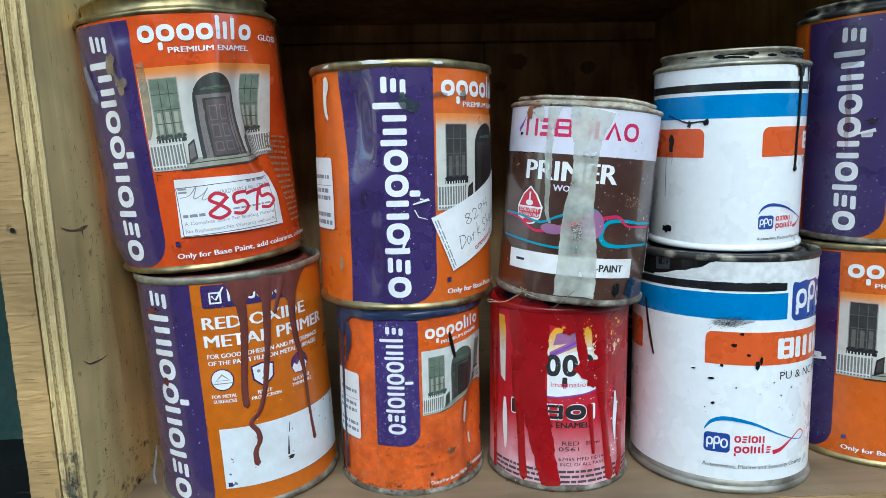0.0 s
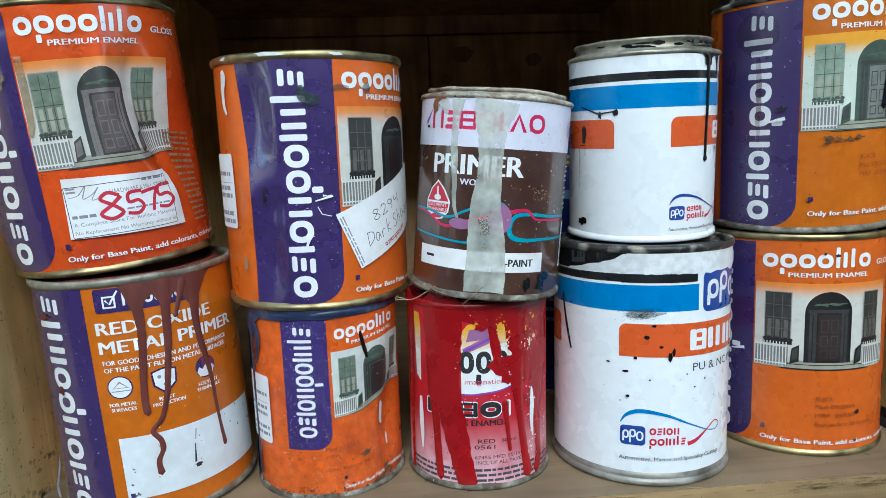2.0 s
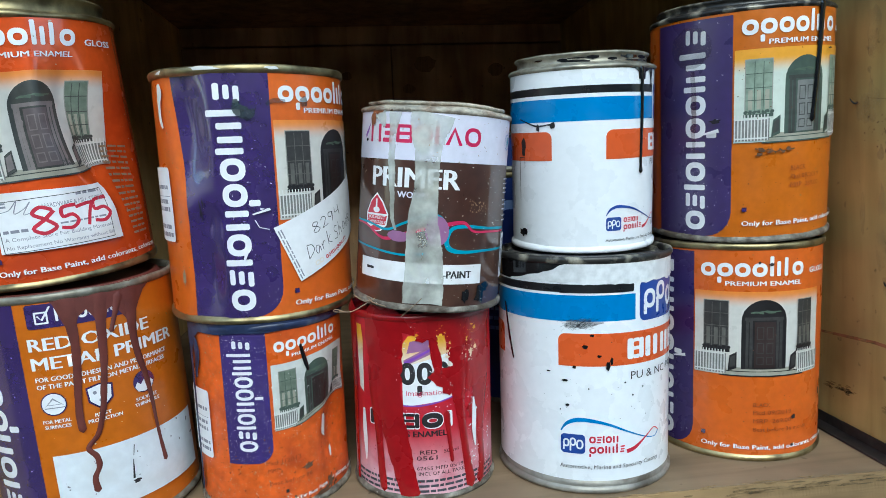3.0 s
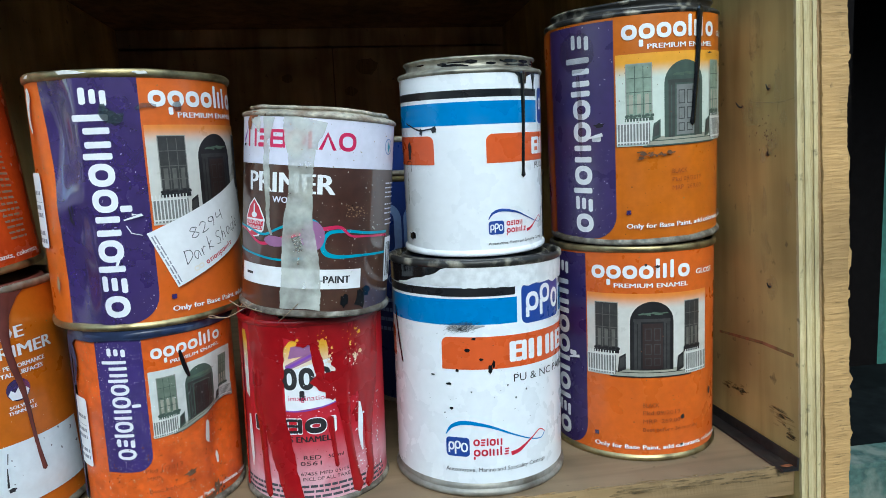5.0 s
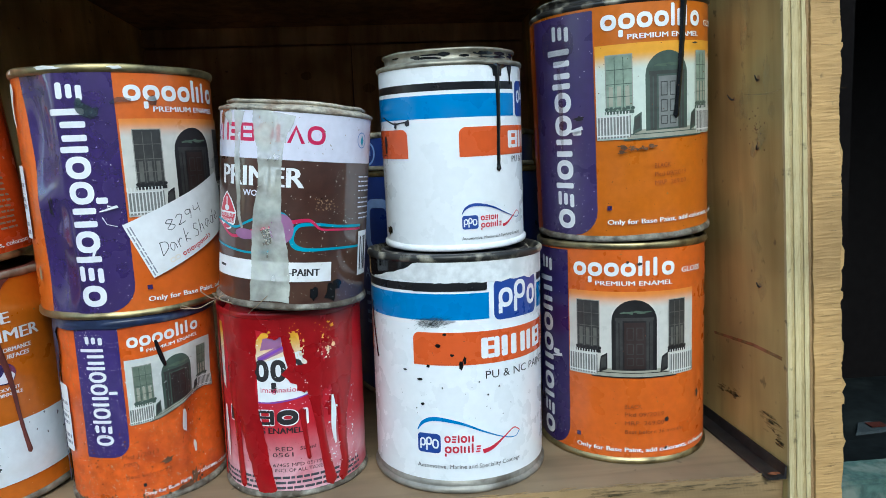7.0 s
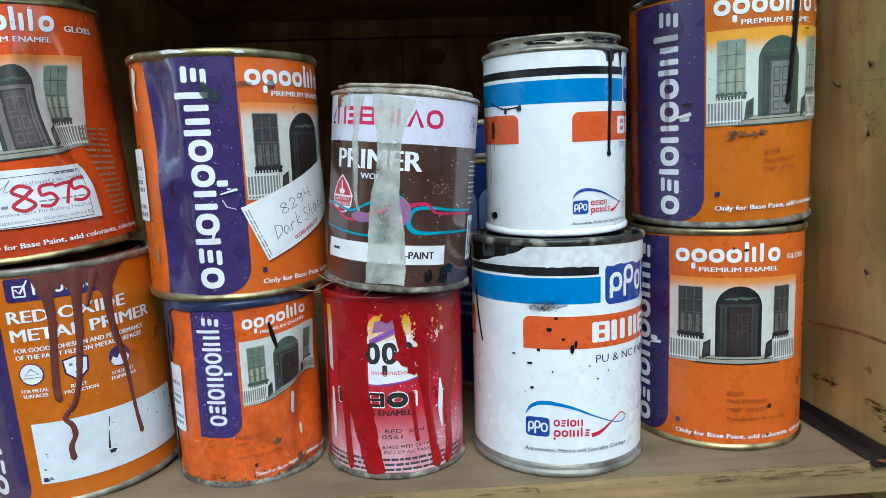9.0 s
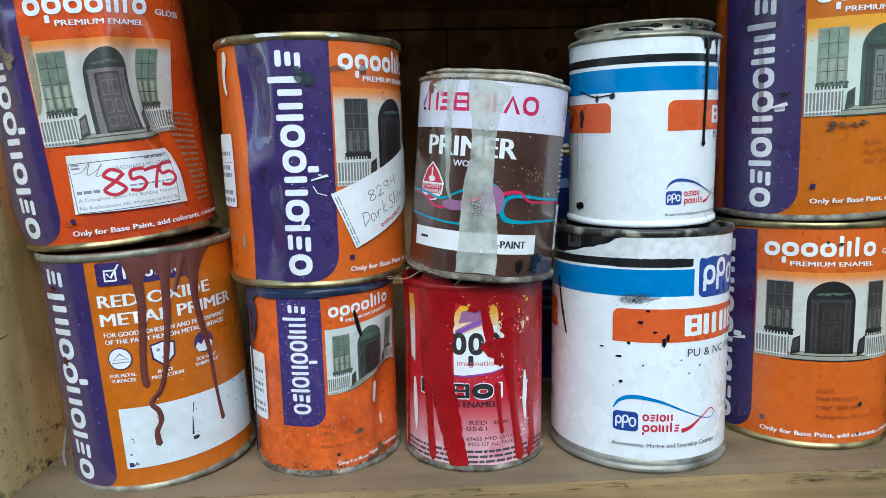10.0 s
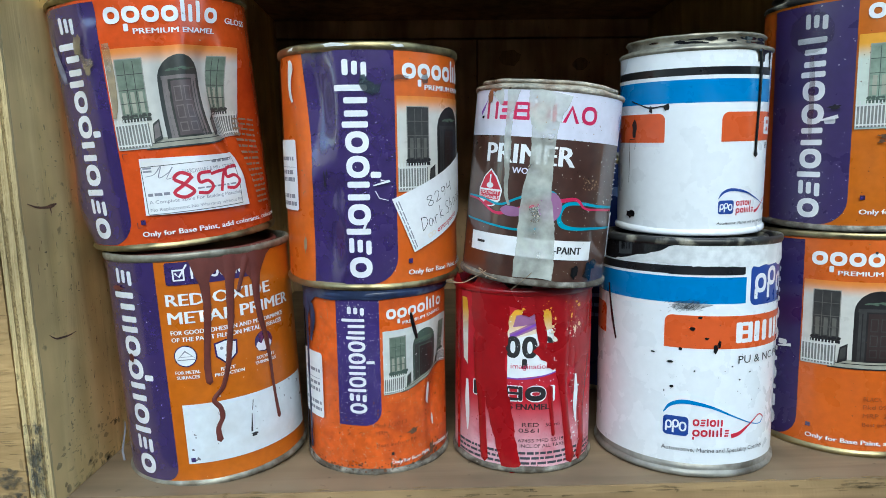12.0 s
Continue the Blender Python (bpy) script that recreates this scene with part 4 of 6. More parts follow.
def enamel_label(can, a0, wall, glass, door, arch, small=False, purple=PURPLE, gloss=True, base_print=True, rise=0.0, bandw=51, lift=0.0):
    kx, ky, vo = (0.67, 0.725, 8.4) if small else (1, 1, 0)
    X, V = lambda a: a0 + kx * a, lambda v: vo + ky * v + lift + (rise if v > 110 else 0)
    if small:
        can.art("purple_band", [(rounded(a0 - 27, a0 - 1, 31, 110, 9, "b"), purple)])
        trade_band(can, a0 - 9.5, 38, 103, 10)
    else:
        can.art("purple_band", [(rounded(a0 - bandw, a0, 4, 133.5, 15, "b"), purple)])
        trade_band(can, a0 - 15, 7, 129, 12.5)
    can.art("brand_mark", [(wordmark("oqoolito", X(4), X(68), V(118.5), 8.2 * ky), WHITE)], "row of plain white shapes")
    can.art("enamel_lettering", [(text("PREMIUM ENAMEL", X(19), X(66), V(112.7), 2.9 * ky, 0.009), WHITE)])
    if gloss:
        can.art("gloss_lettering", [(text("GLOSS", X(73), X(91), V(119), 3.4 * ky, 0.009), WHITE)])
    house(can, X, V, wall, glass, door, arch)
    can.art("base_lettering", [(rect(X(6), X(8.6), lift + (15 if not small else 12), lift + (17.6 if not small else 14)), INK if small else PURPLE), (text("Only for Base Paint, add colorants, colorants", X(6), X(98), lift * 0.6 + (8.2 if not small else 6.6), 3.0 * ky, 0.008), WHITE)])


def specks(can, name, s0, s1, v0, v1, count, material, seed, small=0.25, big=0.9, label=""):
    rng = random.Random(seed)
    polys = []
    for k in range(count):
        w = small + (big - small) * rng.random() ** 3
        polys += turned(blob(0, 0, w, w * rng.uniform(0.4, 1), rng, 0.3, 7), 0, 0, rng.uniform(0, 180))
        dx, dy = rng.uniform(s0, s1), rng.uniform(v0, v1)
        polys[-1] = [(x + dx, y + dy) for x, y in polys[-1]]
    tagged(can.art(name, [(polys, material)], label), kind="stuff")


# ---------------------------------------------------------------- dented can on top at the left end
can = Can((-0.127, 0.4118, 0.141), (-3.9, -4.9), 0.0545,
          ((74, 56, 13, 28, -5.0), (60, 70, 10, 28, -5.5), (52, 98, 9, 18, -3.5), (24, 82, 6, 34, -3.4), (34, 88, 5, 38, 2.4), (40, 64, 5, 7, 1.8), (46, 55, 5, 7, 2.2), (52, 46, 5, 7, 2.2), (58, 36, 5, 8, 2.0),
           (47, 40, 8, 8, -1.4), (-30, 92, 9, 36, -1.8), (-18, 84, 7, 40, 0.9), (-78, 0, 34, 9, -4.6), (-72, 28, 26, 16, 2.4), (-12, 128, 10, 6, -1.2), (2, 132, 8, 5, 0.8)),
          "badly dented orange and purple enamel can with price slip", pulls=((64, 86, 22, 34, -7.5, 0), (40, 82, 30, 34, -3.5, 1.5), (66, 58, 16, 14, -3, 3)))
can.wall(2, 135, DARKORANGE, "dented orange printed wall")
can.rims(147, GOLDTIN, GOLDTIN, BLACKRIM, shoulder=11, wobble=0.0012, push=(-80, 38, 0.0042))
enamel_label(can, -8.5, STUCCO, GLASSGREEN, DOORPALE, ARCHGREY, rise=3.0)
can.each("tan_smear", [blob(-22, 112, 3.5, 6, random.Random(1), 0.4), blob(-17, 102, 3, 5, random.Random(2), 0.4), band(curve([(-5, 112, 4), (-4.5, 96, 4.5), (-5, 80, 3.6), (-6.5, 73, 2)]))], TANFILM, "dried tan paint smear")
can.art("scraped_patch", [(band(curve([(-47, 124, 2), (-46, 116, 4), (-43, 106, 6), (-40, 99, 5), (-38, 94, 1.5)])), SCUFF)], "scratched bluish patch")
slip = [(2.5, 51), (1, 20), (61, 18.5), (60.5, 45), (58, 48.5)]
can.art("price_slip", [([slip], PAPER), (ring(2.5, 56, 20, 46.5, 0.35, 0.6), INK)], "white paper price slip")
can.art("slip_print", [(text("A Complete Store For Building Materials", 4, 56, 26, 2.0) + text("No Replacement No Warranty without Bill", 4, 56, 21.8, 2.0)
                        + bars(4, 16, 30.2, 1, 2, 1.6, random.Random(3)) + text("HARDWARE & MILL STORES", 24, 56, 40.8, 2.4) + bars(3.5, 8, 45, 2, 1.7, 1.0, random.Random(6)) + bars(41, 54, 45, 1, 2, 1.2, random.Random(7)) + bars(30, 55, 31.6, 1, 2, 0.9, random.Random(9))
                        + band(curve([(4, 41, 0.3), (9, 42, 0.4), (13, 46, 0.5), (11, 40, 0.5), (16, 42, 0.4), (19, 45, 0.5), (15, 39, 0.4), (20, 40, 0.3)])), GREYINK)])


def digits(strokes, dx, dy, k, w):
    return [q for st in strokes for q in band(curve([(dx + x * k, dy + y * k, w) for x, y in st], 4))]


EIGHT = [(0.8, 0.85), (0.4, 1.0), (0.12, 0.78), (0.5, 0.52), (0.82, 0.2), (0.4, 0.0), (0.05, 0.22), (0.45, 0.5), (0.85, 0.82)]
FIVE = [(0.85, 1.0), (0.25, 0.96), (0.2, 0.56), (0.6, 0.6), (0.8, 0.3), (0.5, 0.02), (0.05, 0.08)]
SEVEN = [(0.02, 0.88), (0.4, 0.95), (0.9, 1.0)], [(0.88, 1.0), (0.62, 0.5), (0.42, -0.05)]
TWO = [(0.1, 0.8), (0.4, 1.0), (0.75, 0.75), (0.3, 0.2), (0.1, 0.02), (0.85, 0.06)]
NINE = [(0.75, 0.85), (0.3, 0.95), (0.15, 0.65), (0.5, 0.5), (0.78, 0.85), (0.7, 0.4), (0.5, 0.0)]
FOUR = [(0.2, 1.0), (0.12, 0.5), (0.8, 0.55)], [(0.8, 1.0), (0.72, 0.0)]
GLYPHS = {"D": ([(0.0, 0.0), (0.06, 1.0)], [(0.0, 1.0), (0.6, 0.85), (0.7, 0.4), (0.0, 0.0)]), "a": ([(0.55, 0.5), (0.2, 0.6), (0.05, 0.25), (0.3, 0.0), (0.55, 0.45), (0.65, 0.05)],),
          "r": ([(0.05, 0.55), (0.12, 0.0)], [(0.1, 0.35), (0.3, 0.6), (0.5, 0.5)]), "k": ([(0.12, 1.05), (0.08, 0.0)], [(0.5, 0.6), (0.1, 0.3), (0.6, 0.0)]),
          "S": ([(0.6, 0.9), (0.25, 1.0), (0.1, 0.7), (0.5, 0.4), (0.45, 0.05), (0.0, 0.1)],), "h": ([(0.12, 1.05), (0.05, 0.0)], [(0.07, 0.3), (0.3, 0.6), (0.45, 0.4), (0.5, 0.0)]),
          "d": ([(0.5, 0.5), (0.2, 0.6), (0.05, 0.25), (0.3, 0.0), (0.55, 0.4)], [(0.62, 1.05), (0.56, 0.0)]), "e": ([(0.08, 0.3), (0.5, 0.38), (0.35, 0.6), (0.08, 0.35), (0.25, 0.0), (0.58, 0.12)],)}


def script(word, x0, base, k, w):
    """Handwriting, slanted a little, each letter at its own height."""
    rng, x, out = random.Random(len(word)), x0, []
    for c in word:
        x += k * 0.2 if c.isupper() else 0
        dy = rng.uniform(-0.05, 0.05) * k
        out += [q for st in GLYPHS[c] for q in band(curve([(x + (px + 0.22 * py) * k * 0.8, base + dy + py * k, w) for px, py in st], 4))]
        x += k * 0.66
    return out


can.art("written_number", [(digits([EIGHT], 17, 28, 13.5, 1.9) + digits([FIVE], 29.5, 28.8, 11.5, 1.8) + digits(SEVEN, 38.6, 29.3, 11, 1.7) + digits([FIVE], 46.5, 29.5, 12, 1.8), REDINK)], "red handwritten number 8575")
can.each("crop_mark", [rect(-6, -3, 54, 54.3) + rect(-6, -5.7, 51, 54), rect(-4.5, -1.5, 13.3, 13.6) + rect(-4.5, -4.2, 13.6, 16.5)], INK)
can.art("side_print", [(bars(70, 84, 66, 16, 3.2, 1.2, random.Random(12)), TANSMEAR)])

# ---------------------------------------------------------------- red oxide primer can below it
can = Can((-0.1095, 0.4064, 0.0004), (-2.5, -1.9), 0.0535, (), "amber and purple metal primer can with dark red drips")
can.wall(2, 134, AMBER, "amber printed wall")
can.rims(137, TIN, TIN, OXIDEPAINT, wobble=0.0004)
can.art("purple_band", [(rounded(-66, -8, 4, 134, 8, "b"), PURPLE)])
trade_band(can, -23.5, 6, 130, 13)
can.art("care_badge", [(rounded(-2, 45, 119.2, 132, 1.6), PURPLE), (ring(2, 8.5, 121.5, 128, 0.9, 0.4) + band([(3.5, 126, 1), (5.5, 123.6, 1.1), (10, 130.5, 0.9)]) + wordmark("tinoono", 11, 42, 122.2, 5.2), WHITE)], "purple badge with plain white shapes")
can.art("title_lettering", [(text("RED OXIDE", -3, 57, 107.5, 7, 0.012) + text("METAL PRIMER", -3, 74, 97.3, 7, 0.012), WHITE)])
can.art("purpose_lettering", [(text("FOR GOOD ADHESION AND PERFORMANCE", -2.5, 67, 91, 2.6, 0.01) + text("OF THE PAINT FILM ON METAL SURFACES", -2.5, 65, 87, 2.6, 0.01), WHITE)])
can.art("badge_set", [(disc(4, 78.5, 6.3) + disc(49, 79, 6.3) + [[(19.5, 84), (26, 85.5), (32.5, 84), (32, 76), (26, 70.5), (20, 76)]], PURPLE), (disc(4, 78.5, 5.7) + [[(20.4, 83.2), (26, 84.6), (31.6, 83.2), (31, 76.4), (26, 71.6), (21, 76.4)]] + [[(43.5, 77), (45, 74), (49, 73.4), (53, 74.3), (54.6, 77.5), (53, 79.5), (51, 77.6), (49, 80.2), (47, 77.8), (45, 79.6)]], WHITE),
                   (rect(-0.5, 9.5, 76.2, 76.7) + rect(0.5, 8, 78, 78.3) + [[(-0.5, 77), (4, 82), (9.3, 77), (4, 80.9)]] + disc(23.5, 80.6, 1, steps=10) + disc(28.5, 80.6, 1, steps=10) + disc(26, 76, 1, steps=10), GREYINK)], "round and shield-shaped white badges")
can.art("badge_lettering", [(text("FOR METAL", -2.5, 11, 68.2, 2, 0.01) + text("SURFACES", -2, 10.5, 65.2, 2, 0.01) + text("RUST", 22, 30, 67.6, 2, 0.01) + text("PROTECTION", 18.5, 35, 64.6, 2, 0.01) + text("SOLVENT", 43, 56, 69, 2, 0.01) + text("THINNABLE", 42, 57, 66, 2, 0.01), WHITE)])
can.art("blank_panel", [(rect(-1, 84, 14.5, 50), PAPERDIRTY), (rect(0.5, 3, 15.5, 18), PURPLE)], "spotted white blank panel")
can.art("maroon_spill", [([[(8, 137), (9, 134), (11.5, 131), (13.5, 124), (16, 117), (20, 117), (22, 123), (26, 126), (29, 121), (31, 115), (34, 117), (36, 124), (39, 125), (42, 121), (45, 116), (49.5, 117), (53, 124), (57, 130), (62, 133.6), (66, 137)]], OXIDEPAINT)], "spilled red oxide paint under the rim")
can.run("paint_run", [(17, 133, 9), (18, 122, 6), (18.5, 108, 4.2), (17.5, 95, 4), (16, 82, 3.6), (15, 70, 3.6), (15.3, 62, 4)], OXIDEPAINT, 0.4)
can.run("paint_run", [(33, 133, 8), (32, 122, 5.5), (31, 108, 4.4), (30, 95, 3.8), (28, 82, 3.2), (26, 70, 3), (22, 58, 2.6), (16.5, 51.5, 2.6), (19.5, 46, 3), (20, 40, 2.8), (17.2, 34, 2.8), (17.5, 27, 3.6)], OXIDEPAINT, 0.45)
can.run("paint_run", [(49, 133, 9), (48, 122, 6.5), (47, 108, 4.6), (48, 95, 4), (50.5, 82, 3.4), (52, 68, 2.6), (52.6, 55, 2.2), (53.6, 42, 2.2), (55, 30, 2.8)], OXIDEPAINT, 0.45)
can.run("paint_run", [(42, 130, 5), (39.5, 122, 3), (37, 115, 2.4), (36, 112, 2.6)], OXIDEPAINT, 0.5)
specks(can, "specks", -60, 80, 5, 120, 90, WHITEPAINTGLARE, 31, 0.15, 0.4)
can.art("black_drips", [(band([(38, 46, 0.5), (37, 40, 0.4)]) + band([(36.5, 38, 0.4), (35.5, 27, 1.2)]) + blob(37, 25, 2, 1, random.Random(5)), INK)])
can.each("maroon_dab", [blob(-36, 118, 5, 1.6, random.Random(15)), blob(-31, 77, 2.4, 3, random.Random(16))], OXIDEPAINT)

# ---------------------------------------------------------------- shade-coded can
can = Can((-0.0067, 0.4118, 0.1133), (0, -2.3), 0.0535, ((-25, 108, 9, 25, -4.6), (-12, 104, 5, 26, 1.5), (-26, 66, 10, 8, 0.9), (-20, 58, 7, 9, -1.8), (-22, 28, 10, 22, -4.0), (-9, 30, 6, 24, 1.0), (-36, 76, 6, 36, 0.9), (-31, 86, 5, 12, -1.2)), "orange and purple enamel can with a handwritten shade card", pulls=((-34, 132, 18, 34, -4.5, 0), (-30, 66, 12, 20, 2.0, 0)))
can.wall(2, 134, ORANGE, "orange printed wall")
can.rims(137.5, GOLDTIN, GOLDTIN, TIN, wobble=0.0005)
enamel_label(can, 18, STUCCO, GLASSPIC, DOORPIC, ARCHPIC, gloss=False)
can.art("address_panel", [(rounded(-66, -44, 45, 86, 1.6), PAPER), (bars(-65, -46, 74, 1, 3, 2.2, random.Random(2)) + rect(-65, -45.5, 70, 70.3) + bars(-65, -47, 66, 2, 4.2, 2.4, random.Random(3)) + bars(-65, -46, 52, 2, 4.4, 2.4, random.Random(8)), GREYINK)], "white panel with lines of small print")
can.art("dab_and_glare", [(band(curve([(-44, 130, 3), (-43, 126, 6), (-45, 120, 4), (-45.5, 112, 3.4), (-43.5, 107, 2)])), WHITEPAINTGLARE)], "white paint dab")
can.each("green_smear", [band(curve([(1, 120, 2), (2, 115, 6), (7, 112.5, 6), (10, 115, 1)])), band(curve([(16, 117, 1.5), (20, 119, 2.5), (26, 118.5, 2)])), blob(37, 119, 2.4, 3.2, random.Random(4), 0.3)], GREENFILM, "dark green paint smear")
card = turned(rect(15, 83, 18.5, 52), 15, 52, 22.5)
card = [[(x, y) for x, y in card[0]]]
can.art("shade_card", [(card, PAPER)], "white shade card stuck on askew")
cardp = lambda polys: turned(polys, 15, 52, 22.5)
can.art("card_writing", [(cardp(digits([EIGHT], 34, 38, 6, 0.42) + digits([TWO], 40.5, 38, 6, 0.42) + digits([NINE], 46.5, 38, 6, 0.42) + digits(FOUR, 53, 38, 6, 0.42) + script("DarkShade", 23.5, 27.0, 7.6, 0.42)), PENINK)], "handwritten 8294 Dark Shade")
can.art("card_print", [(cardp(turned(bars(17.5, 17.5 + 30, 49.5, 2, 1.5, 0.7, random.Random(2)), 17.5, 49.5, -90)), GREYINK), (cardp(wordmark("osionqoints", 35, 58, 21, 2.2)), REDINK), (cardp(ring(27, 30.5, 21, 24, 0.8) + ring(30, 33.5, 21, 24, 0.8)), YELLOW)])
can.each("black_scuff", [blob(-24.5, 63, 0.7, 5, random.Random(3), 0.5), blob(-22.5, 67, 0.5, 3, random.Random(9), 0.5)], INK)
can.each("white_scrape", [band([(5, 60, 0.7), (14, 62.5, 1.5), (9, 62.8, 1.2)]), band([(6, 57, 0.6), (8, 53, 0.5), (13, 51.5, 0.4)]), band([(1, 41, 2), (-1, 35, 1)])], WHITE)
can.art("tan_scuff", [(blob(-39, 26, 1, 5, random.Random(6), 0.5), TANSMEAR)])
specks(can, "specks", -6, 17, 8, 100, 70, WHITE, 77, 0.12, 0.35)
can.layer = 76
can.each("white_rim_paint", [blob(-38, 135.6, 6, 1.0, random.Random(31), 0.3), blob(-14, 136, 9, 0.9, random.Random(32), 0.35), blob(20, 135.6, 3, 0.8, random.Random(33), 0.4)], WHITEPAINTGLARE)

# ---------------------------------------------------------------- small stained can below it
can = Can((-0.0058, 0.4050, 0.0), (-0.1, -1.0), 0.0443, ((46, 30, 13, 20, -4.6), (30, 58, 5, 34, -0.8), (37, 58, 5, 26, 0.9), (31, 26, 6, 14, 0.9), (54, 64, 10, 20, -2.0), (40, 6, 12, 8, -1.0)), "small rust-freckled orange and purple enamel can", pulls=((52, 46, 24, 20, 0, 11), (52, 88, 26, 22, 0, 4), (48, 16, 20, 12, 0, 3)))
can.wall(2, 108.5, RUSTED, "speckled orange printed wall")
can.rims(111, DIRTYTIN, NAVYRIM, NAVYRIM, wobble=0.0007)
enamel_label(can, 6.3, STUCCOSMALL, GLASSGREEN, DOORPIC, ARCHGREEN, small=True, purple=WORNPURPLE, gloss=False)
can.art("address_panel", [(rounded(-56, -32, 32, 72.5, 2), PAPER), (bars(-52, -34, 60, 1, 3, 2.0, random.Random(2)) + rect(-55, -33.5, 56, 56.3) + bars(-54, -35, 52, 2, 4, 2, random.Random(3)) + bars(-54, -34, 40, 2, 4, 2, random.Random(8)), GREYINK)], "white panel with lines of small print")
can.art("navy_smear", [([[(-70, 112), (-70, 100), (-60, 98), (-52, 96), (-47, 92), (-44, 97), (-41, 103), (-36, 106.5), (-22, 106), (-8, 107.2), (5, 106.4), (18, 107.5), (30, 106.6), (48, 108), (60, 107), (60, 112)]] + [[(-70, 100), (-58, 98), (-57, 70), (-56, 35), (-57, 3), (-70, 3)]], NAVYRIM)], "navy paint smeared below the rim")
can.run("paint_run", [(-41.5, 101, 5), (-40, 95, 6), (-40.5, 89, 5), (-42, 83, 3), (-42.5, 79, 2)], NAVYRIM, 0.5)
can.run("paint_run", [(-49, 106, 10), (-48.5, 96, 5), (-48, 76, 3.8), (-48, 52, 3.4), (-47.5, 30, 3), (-47.5, 10, 3.2)], NAVYRIM, 0.4)
can.run("paint_run", [(24, 96, 1.6), (25, 91, 2.2), (26.5, 85, 2.4), (28, 80, 1.6)], BLACKPAINT, 0.4)
# The first white blob paints in a glare streak beside the dent.
can.art("dab_and_glare", [(blob(36.5, 39, 1.8, 6, random.Random(3), 0.2) + blob(43.5, 22, 1.3, 3, random.Random(5), 0.25), WHITEPAINTGLARE), (blob(40, 7, 3, 4, random.Random(7), 0.5) + blob(24, 24, 3, 1.8, random.Random(8), 0.5) + blob(34, 4.5, 6, 1.6, random.Random(18), 0.5), DRIEDMUD)])
can.art("date_stamp", [(text("Pkd 1/2013", 1, 20, 30, 2.6) + text("MRP", 1.5, 8, 25.5, 2.4) + text("Best before 36", 2, 26, 18, 2.4), FAINTINK)])
specks(can, "specks", -38, 50, 5, 84, 650, WHITE, 12, 0.1, 0.32, "white paint freckles")
specks(can, "rust_specks", -30, 50, 4, 46, 220, RUST, 13, 0.15, 0.7)
specks(can, "foot_grime", -50, 55, 2.5, 9, 190, DRIEDMUD, 23, 0.2, 1.0, "dark grime round the foot")

# ---------------------------------------------------------------- wood primer can
can = Can((0.0922, 0.3904, 0.1143), (5.4, -1.5), 0.0430, (), "brown and white wood primer can streaked with grey paint")
can.wall(2, 108, BROWNPRINT, "brown printed wall")
can.rims(113.5, DIRTYTIN, CRUSTEDRIM, CRUSTEDRIM, shoulder=5.5, wobble=0.0007)
can.art("white_panel", [(rect(-134, 134, 82, 108.5), LILAC)], "pale lilac-white upper panel")
can.art("brand_mark", [(wordmark("nsbojao", -47, 22, 91, 9.6, 2.0), CRIMSON), ([[(-53, 95), (-52, 93), (-49, 96.5), (-46.5, 102), (-49.5, 98.5)]], VIOLET)], "row of plain crimson shapes")
can.art("primer_lettering", [(text("PRIMER", -42, 10, 67.5, 11, 0.012), WHITE), (text("WOOD", -24, -7, 62, 3.4, 0.01), LILAC)])
can.art("drop_badge", [([[(-38, 63.5), (-33, 59), (-29, 52), (-30, 46), (-34, 42.5), (-38, 41.8), (-42, 42.5), (-46.5, 46), (-47, 52), (-43, 59)]], WHITE), ([[(-38, 62.5), (-34, 58.5), (-30, 52), (-46, 52), (-42.5, 58.5)]] + [[(-46, 51), (-30, 51), (-31, 46), (-45.5, 46)]] + disc(-38, 44, 4, 1.4), REDPRINT), (rect(-38.6, -37.4, 55, 60) + disc(-38, 54, 2.6, 1.6) + text("SOLVENT", -45, -31, 49, 2.0, 0.01) + text("THINNABLE", -45.3, -30.7, 46.5, 1.8, 0.01), WHITE)], "red and white drop-shaped badge")
can.each("cyan_line", [band(curve([(-60, 47, 1.1), (-44, 46.5, 1.2), (-30, 44, 1.3), (-20, 48, 1.3), (-8, 53, 1.6), (0, 53, 1.5), (5, 47, 1.4)])), band(curve([(-60, 34, 1.1), (-44, 33, 1.1), (-20, 31, 1.2), (-5, 33, 1.4)])), band(curve([(50, 46.4, 1.5), (30, 47, 1.5), (18, 48, 1.8), (8, 47, 2), (4.6, 41, 2.3), (6, 36, 2.8), (13, 34, 2), (30, 34.5, 1.4), (50, 34.6, 1.3)]))], CYAN, "wavy cyan line")
can.art("crimson_line", [(band(curve([(-60, 46, 1), (-46, 45, 1.2), (-32, 39, 1.6), (-20, 42, 2.2), (-8, 46, 2.2), (5, 49, 2.2), (14, 50, 1.8), (20, 45.5, 1.3), (30, 45, 1.2), (50, 44.6, 1.2)])), CRIMSON)], "wavy crimson line")
can.each("mauve_spot", [disc(-1, 45, 6.5, 8.2), blob(-22, 41, 7, 3, random.Random(2), 0.1)], MAUVE)
can.art("name_strip", [(turned(rect(-50, 27, 16.2, 27), 0, 21, 0), PAPER), (text("E-PAINT", 1, 20, 19.5, 4.2, 0.009) + bars(-44, -38, 21, 1, 2, 1.4, random.Random(2)), INK)], "white paper strip with stamped letters")
can.art("leaf_badge", [(ring(43.6, 52.4, 90.5, 99.5, 0.6, 4.2), PALEBLUE), ([[(48, 98), (50, 95), (48.6, 91.5), (46.8, 94)]], CYAN)])
